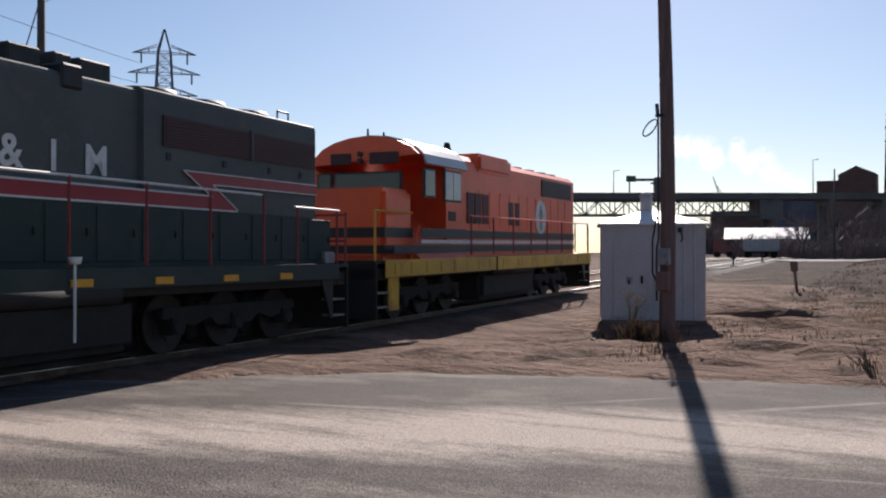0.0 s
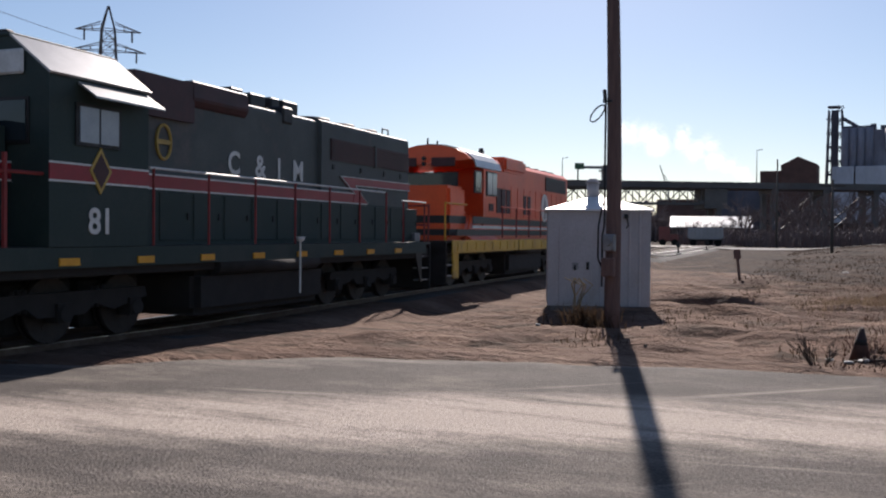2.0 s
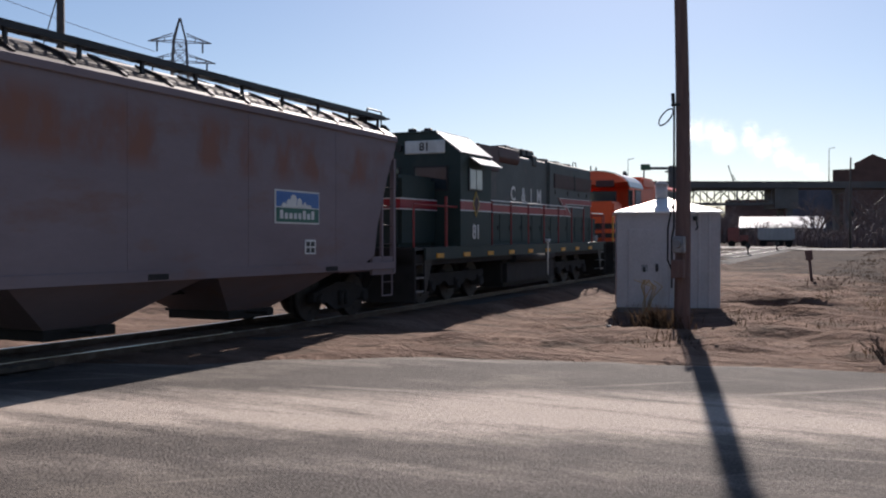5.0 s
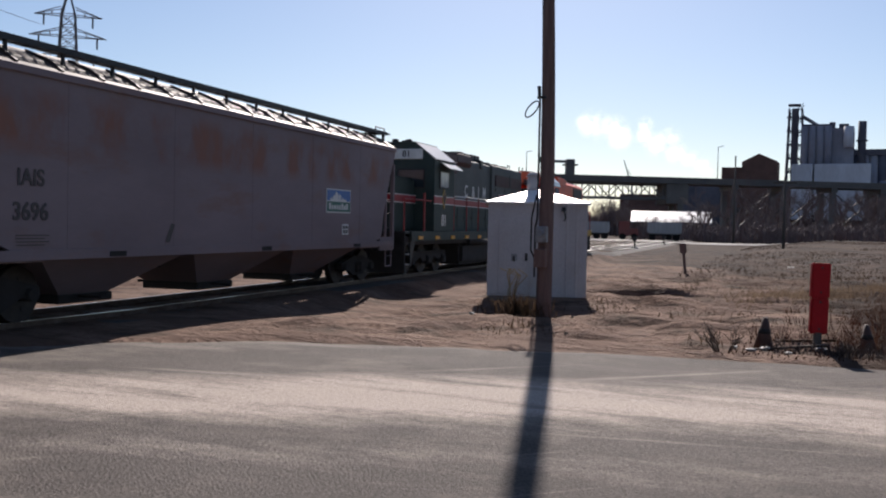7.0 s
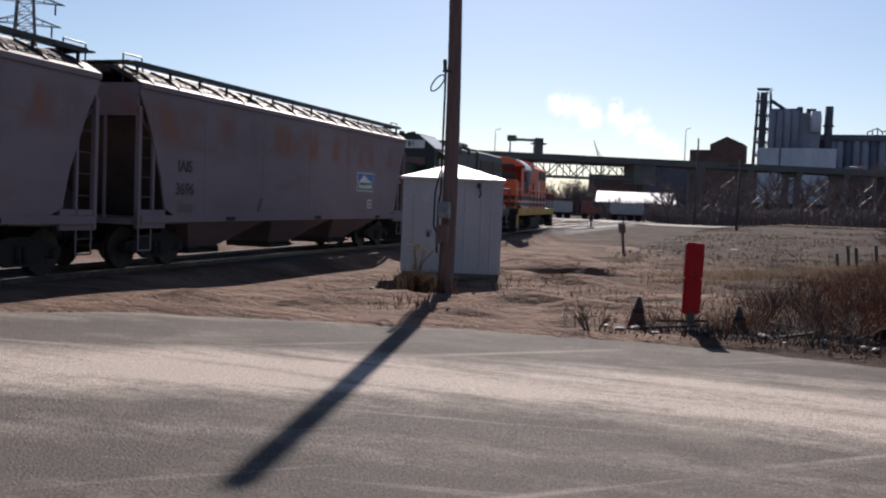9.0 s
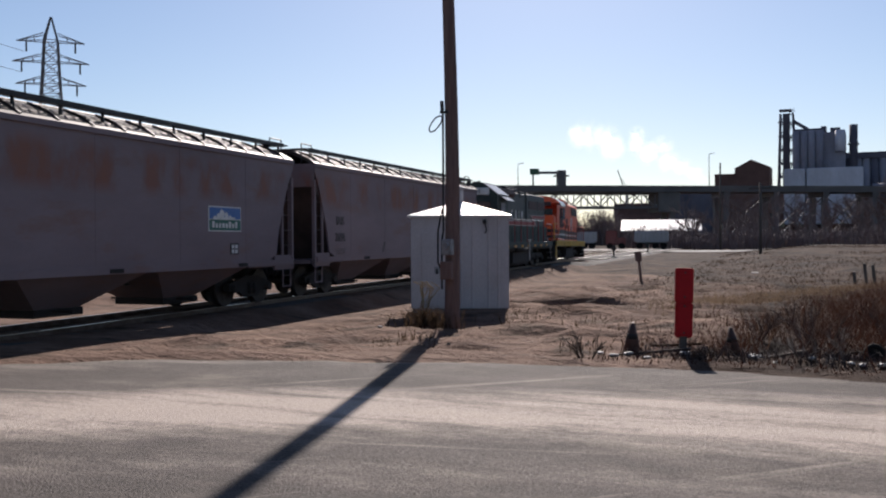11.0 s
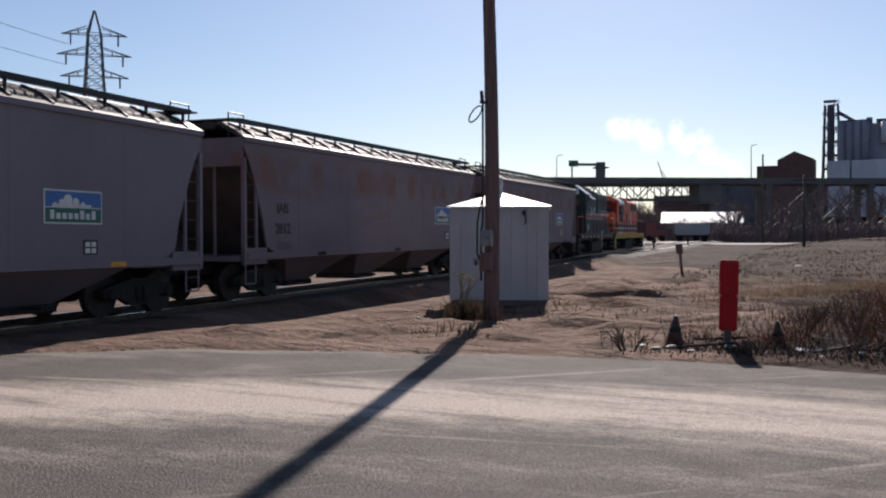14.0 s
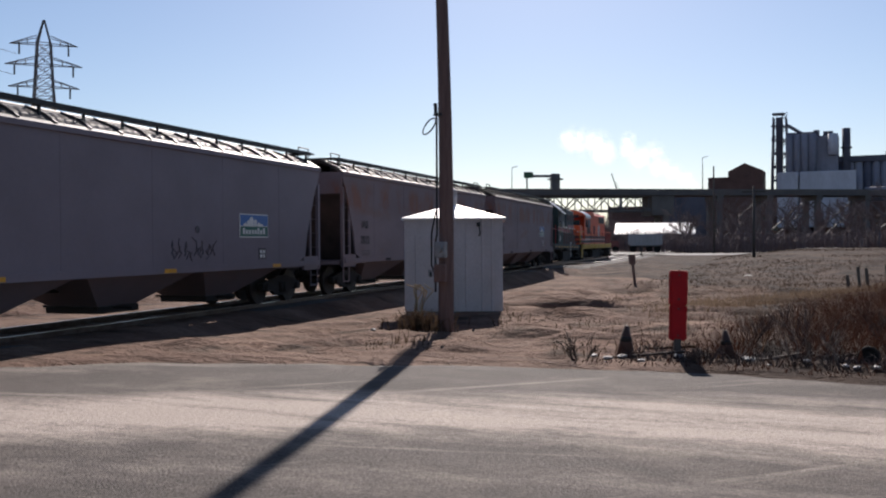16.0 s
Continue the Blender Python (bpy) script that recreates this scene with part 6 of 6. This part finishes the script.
        part("bay_window", box(x, x + 1.4, -6.1, -6, 8 + 3 * (k % 2), 10 + 3 * (k % 2)), window_glass, plant)
    part("tank_house", tube(bmesh.new(), (1.5, -20, 19), (7.5, -20, 19), 2.2, None, 16), silo_concrete, plant)
    # brick gabled house and annex
    part("brick_house", prism(bmesh.new(), [(-41.7, g), (-41.7, 28.8), (-36.2, 31.6), (-30.2, 28.9), (-30.2, g)], -4, 6), brick_far, plant, "red-brown gabled brick house")
    part("brick_annex", soften(box(-48.6, -41.7, -3, 5, g, 27.0), 0.1), brick_far, plant)
    part("low_roof", soften(box(-62, -48, -4, 4, g, 22.5), 0.1), silo_dark, plant)
    # added block that covers the bright horizon under the truss span
    part("span_backing", soften(box(-84, -62, -4, 4, g, 17.5), 0.1), brick_far, plant, "low brown block added as backing behind the truss span")
    part("side_tower", soften(box(27, 29.5, -2, 1, g, 22), 0.1), silo_dark, plant)
    part("side_mast", tube(bmesh.new(), (27.5, -2, 20), (27.5, -2, 34), 0.2, None, 6), silo_dark, plant)
    part("side_mast", tube(bmesh.new(), (46, -2, 15), (46, -2, 37), 0.3, None, 6), silo_dark, plant)
    part("side_block", soften(box(30, 80, -3, 8, g, 13), 0.1), silo_dark, plant)


grain_plant()


def metal_shed():
    turn = math.degrees(math.atan2(2.8, 15.2))
    ob = thing("long_shed", pose(-45.0, 189.9, height(-45, 190), 0, 0, turn), "long low shed with sun-bright sheet roof", "shed")
    w = 15.8
    part("wall", box(0.6, w - 0.6, 0.6, 8.4, 0, 3.6), shed_wall_mat, ob)
    part("roof", prism(bmesh.new(), [(-0.2, 3.2), (4.5, 5.4), (9.2, 3.2), (9.2, 3.0), (4.5, 5.2), (-0.2, 3.0)], 0, w, "x"), shed_roof_mat, ob, "bright white pitched roof")
    # black panels on the closed wall imitate the shade inside open bays
    for k in range(7):
        part("dark_bay_panel", box(1.4 + 2.0 * k, 2.7 + 2.0 * k, 0.55, 0.62, 0.2, 2.6), black_paint, ob)


metal_shed()


def hopper_trailer(x, y, length, turn, with_truck=False):
    ob = thing("hopper_trailer", pose(x, y, height(x, y), 0, 0, turn), "white parked hopper trailer beside the tracks", "trailer", "parked trailers")
    part("hopper_body", soften(prism(bmesh.new(), [(0, 1.25), (0.05, 2.75), (length - 0.05, 2.75), (length, 1.25), (length - 0.5, 0.98), (0.5, 0.98)], -1.15, 1.15), 0.08), trailer_white, ob)
    part("frame", box(0.2, length - 0.2, -0.5, 0.5, 0.75, 0.98), shaded_grime, ob)
    for x_ in (length - 0.8, length - 2.0, 0.8):
        for s in (-0.9, 0.9):
            part("wheel", tube(bmesh.new(), (x_, s - 0.15, 0.5), (x_, s + 0.15, 0.5), 0.5, None, 14), black_rubber, ob)
    for k in range(8):
        x_ = 0.5 + (length - 1.0) * k / 7
        part("rib", box(x_ - 0.05, x_ + 0.05, -1.21, -1.15, 1.3, 2.7), galvanised, ob)
    return ob


hopper_trailer(-32.4, 146.5, 5.2, 12)
hopper_trailer(-44.5, 143.5, 6.8, 14)


def red_truck():
    ob = thing("red_truck", pose(-36.6, 145.6, height(-36.6, 145.6), 0, 0, 12), "red lorry cab parked beyond the tracks", "truck")
    part("cab", soften(box(0, 1.7, -1.1, 1.1, 0.7, 2.9), 0.12, 2), truck_red, ob)
    part("bonnet", soften(box(1.6, 3.0, -0.9, 0.9, 0.7, 1.8), 0.12, 2), truck_red, ob)
    part("windscreen", box(1.68, 1.74, -0.9, 0.9, 1.9, 2.6), window_glass, ob)
    for x in (0.6, 2.4):
        for s in (-1.0, 1.0):
            part("wheel", tube(bmesh.new(), (x, s - 0.14, 0.5), (x, s + 0.14, 0.5), 0.5, None, 14), black_rubber, ob)


red_truck()

strip = sheet("gravel_strip", [-46 + 4 * i for i in range(12)], [124 + 4 * i for i in range(5)], lambda x, y: height(x, y - 0.2 * x) + 0.06, pale_gravel)
strip.data.transform(Matrix(((1, 0, 0, 0), (-0.10, 1, 0, 0), (0, 0, 1, 0), (0, 0, 0, 1))))
tagged(strip, "pale bright gravel strip beyond the tracks", kind="structure")


def bare_tree(x, y, h, seed, r0):
    r = random.Random(seed)
    ob = thing("bare_tree", pose(x, y, height(x, y) - 0.1), "leafless grey-brown tree near the viaduct", "tree", "bare trees")
    part("trunk", tube(bmesh.new(), (0, 0, 0), (0.1, 0, h * 0.35), r0, r0 * 0.7, 8), hazy_twig, ob)
    bm = bmesh.new()
    for k in range(5):
        a = r.uniform(0, math.tau)
        twiggy(bm, r, Vector((0.08, 0, h * r.uniform(0.22, 0.35))), Vector((math.cos(a) * 0.55, math.sin(a) * 0.55, 1)).normalized(), h * 0.30, r0 * 0.5, 4, 0.5, 3)
    part("crown", bm, hazy_twig, ob)


tr_ = random.Random(77)
for k in range(40):
    bare_tree(-28 + 62 * k / 40 + tr_.uniform(-1, 1), 165 + tr_.uniform(-12, 40), tr_.uniform(6, 12), 100 + k, 0.24)
for k in range(7):
    bare_tree(-62 + 2.4 * k, 190 + tr_.uniform(-8, 20), tr_.uniform(6, 9), 150 + k, 0.15)


def brush(r):
    x = r.uniform(-36, 45)
    y = r.uniform(150, 215)
    if noise.noise((x * 0.12, y * 0.05, 4)) < -0.28:
        return None
    return x, y, 0.7 + 0.5 * noise.noise((x * 0.2, y * 0.1, 9))


blades("far_brush", 14000, brush, 1.8, 4.6, hazy_twig, "dark leafless brush below the viaduct", 0.18, 0.09, 21)


def under_span(r):
    x = -74 + 24 * r.random()
    y = r.uniform(205, 230)
    return x, y, 0.75 + 0.6 * noise.noise((x * 0.25, y * 0.1, 12))


blades("span_brush", 5200, under_span, 2.5, 8.5, hazy_twig, "tall grey leafless brush under the truss span", 0.16, 0.07, 23)


def crane():
    ob = thing("crane_boom", pose(-92.2, 390, 0), "distant pale crane boom over the viaduct", "crane")
    part("boom", tube(bmesh.new(), (0.8, 0, 24), (-2.4, 0, 33.8), 0.35, 0.2, 6), galvanised, ob)
    part("stay", tube(bmesh.new(), (2.6, 0, 24), (-0.6, 0, 30), 0.15, None, 6), galvanised, ob)
    part("mast", tube(bmesh.new(), (1.2, 0, -1), (1.2, 0, 25), 0.5, 0.4, 8), galvanised, ob)


crane()


def steam_plume():
    """Overlapping puffs that drift slowly as one."""
    r = random.Random(9)
    ob = thing("steam_plume", pose(0, 0, 0), "white steam drifting from a plant stack", "steam")
    line = [(-77, 494, 35.5), (-80.5, 494, 38.5), (-85.5, 494, 42.5), (-92, 493, 47), (-100, 492, 51.5), (-110, 491, 55), (-123, 490, 57), (-138, 489, 58.5)]
    for i, (x, y, z) in enumerate(line):
        size = 2.6 + 0.75 * i
        v, f = [], []
        for k in range(3):
            c = Vector((x + r.gauss(0, size * 0.5), y + r.gauss(0, size * 0.8), z + r.gauss(0, size * 0.28)))
            a = Vector((r.gauss(-0.2, 0.15), r.gauss(1.0, 0.1), r.gauss(0.25, 0.15))).normalized()
            b = a.orthogonal().normalized()
            d = a.cross(b)
            w = size * r.uniform(0.8, 1.35)
            n_ = len(v)
            v += [tuple(c + b * p * w + d * q * w) for p, q in ((-1, -1), (1, -1), (1, 1), (-1, 1))]
            f.append((n_, n_ + 1, n_ + 2, n_ + 3))
        me = bpy.data.meshes.new("puff")
        me.from_pydata(v, [], f)
        layer = me.uv_layers.new(name="veil")
        for j, loop in enumerate(me.loops):
            layer.data[j].uv = ((-1, -1), (1, -1), (1, 1), (-1, 1))[loop.vertex_index % 4]
        me.materials.append(steam_mat)
        puff = tagged(new("puff", me), "soft white drifting steam", kind="stuff")
        puff.parent = ob
    return ob


plume = steam_plume()


# ---- what moves ----
MARK = [
    (0.0, -5.12), (0.5, -3.14), (1.0, -1.17), (1.5, 0.82), (2.0, 2.79), (2.5, 4.75), (3.0, 6.71), (3.5, 8.70), (6.0, 18.50), (6.5, 20.51), (7.0, 22.56), (7.5, 24.59), (8.0, 26.60),
    (10.5, 36.51), (11.0, 38.55), (11.5, 40.62), (12.0, 42.70), (12.5, 44.77), (13.0, 46.82), (13.5, 48.85), (14.0, 50.89), (14.5, 52.95), (15.0, 55.03), (15.5, 57.14), (16.0, 59.26),
]


def mark_at(t):
    for (ta, a), (tb, b) in zip(MARK, MARK[1:]):
        if t <= tb:
            return a + (b - a) * (t - ta) / (tb - ta)
    return MARK[-1][1]


def motions():
    for car, behind in rolling:
        rows = []
        for t, mark in MARK:
            s = mark + behind
            front, back = on_track(s + 6), on_track(s - 6)
            p, d = (front + back) / 2, front - back
            slope = math.degrees(math.atan2(track_z(s + 6) - track_z(s - 6), 12))
            rows.append((t, pose(p.x, p.y, (track_z(s + 6) + track_z(s - 6)) / 2, 0, -slope, math.degrees(math.atan2(d.y, d.x)))))
        walk(car, rows)
    for ob, (x, y, z) in wheelsets:
        rows = [(k / 10, pose(x, y, z, 0, math.degrees((mark_at(k / 10) - MARK[0][1]) / z), 0)) for k in range(161)]
        walk(ob, rows)
    walk(plume, [(0.0, pose(2, 0, -2)), (8.0, pose(0, 0, 0.5)), (16.0, pose(-2, 0, -0.5))])


motions()
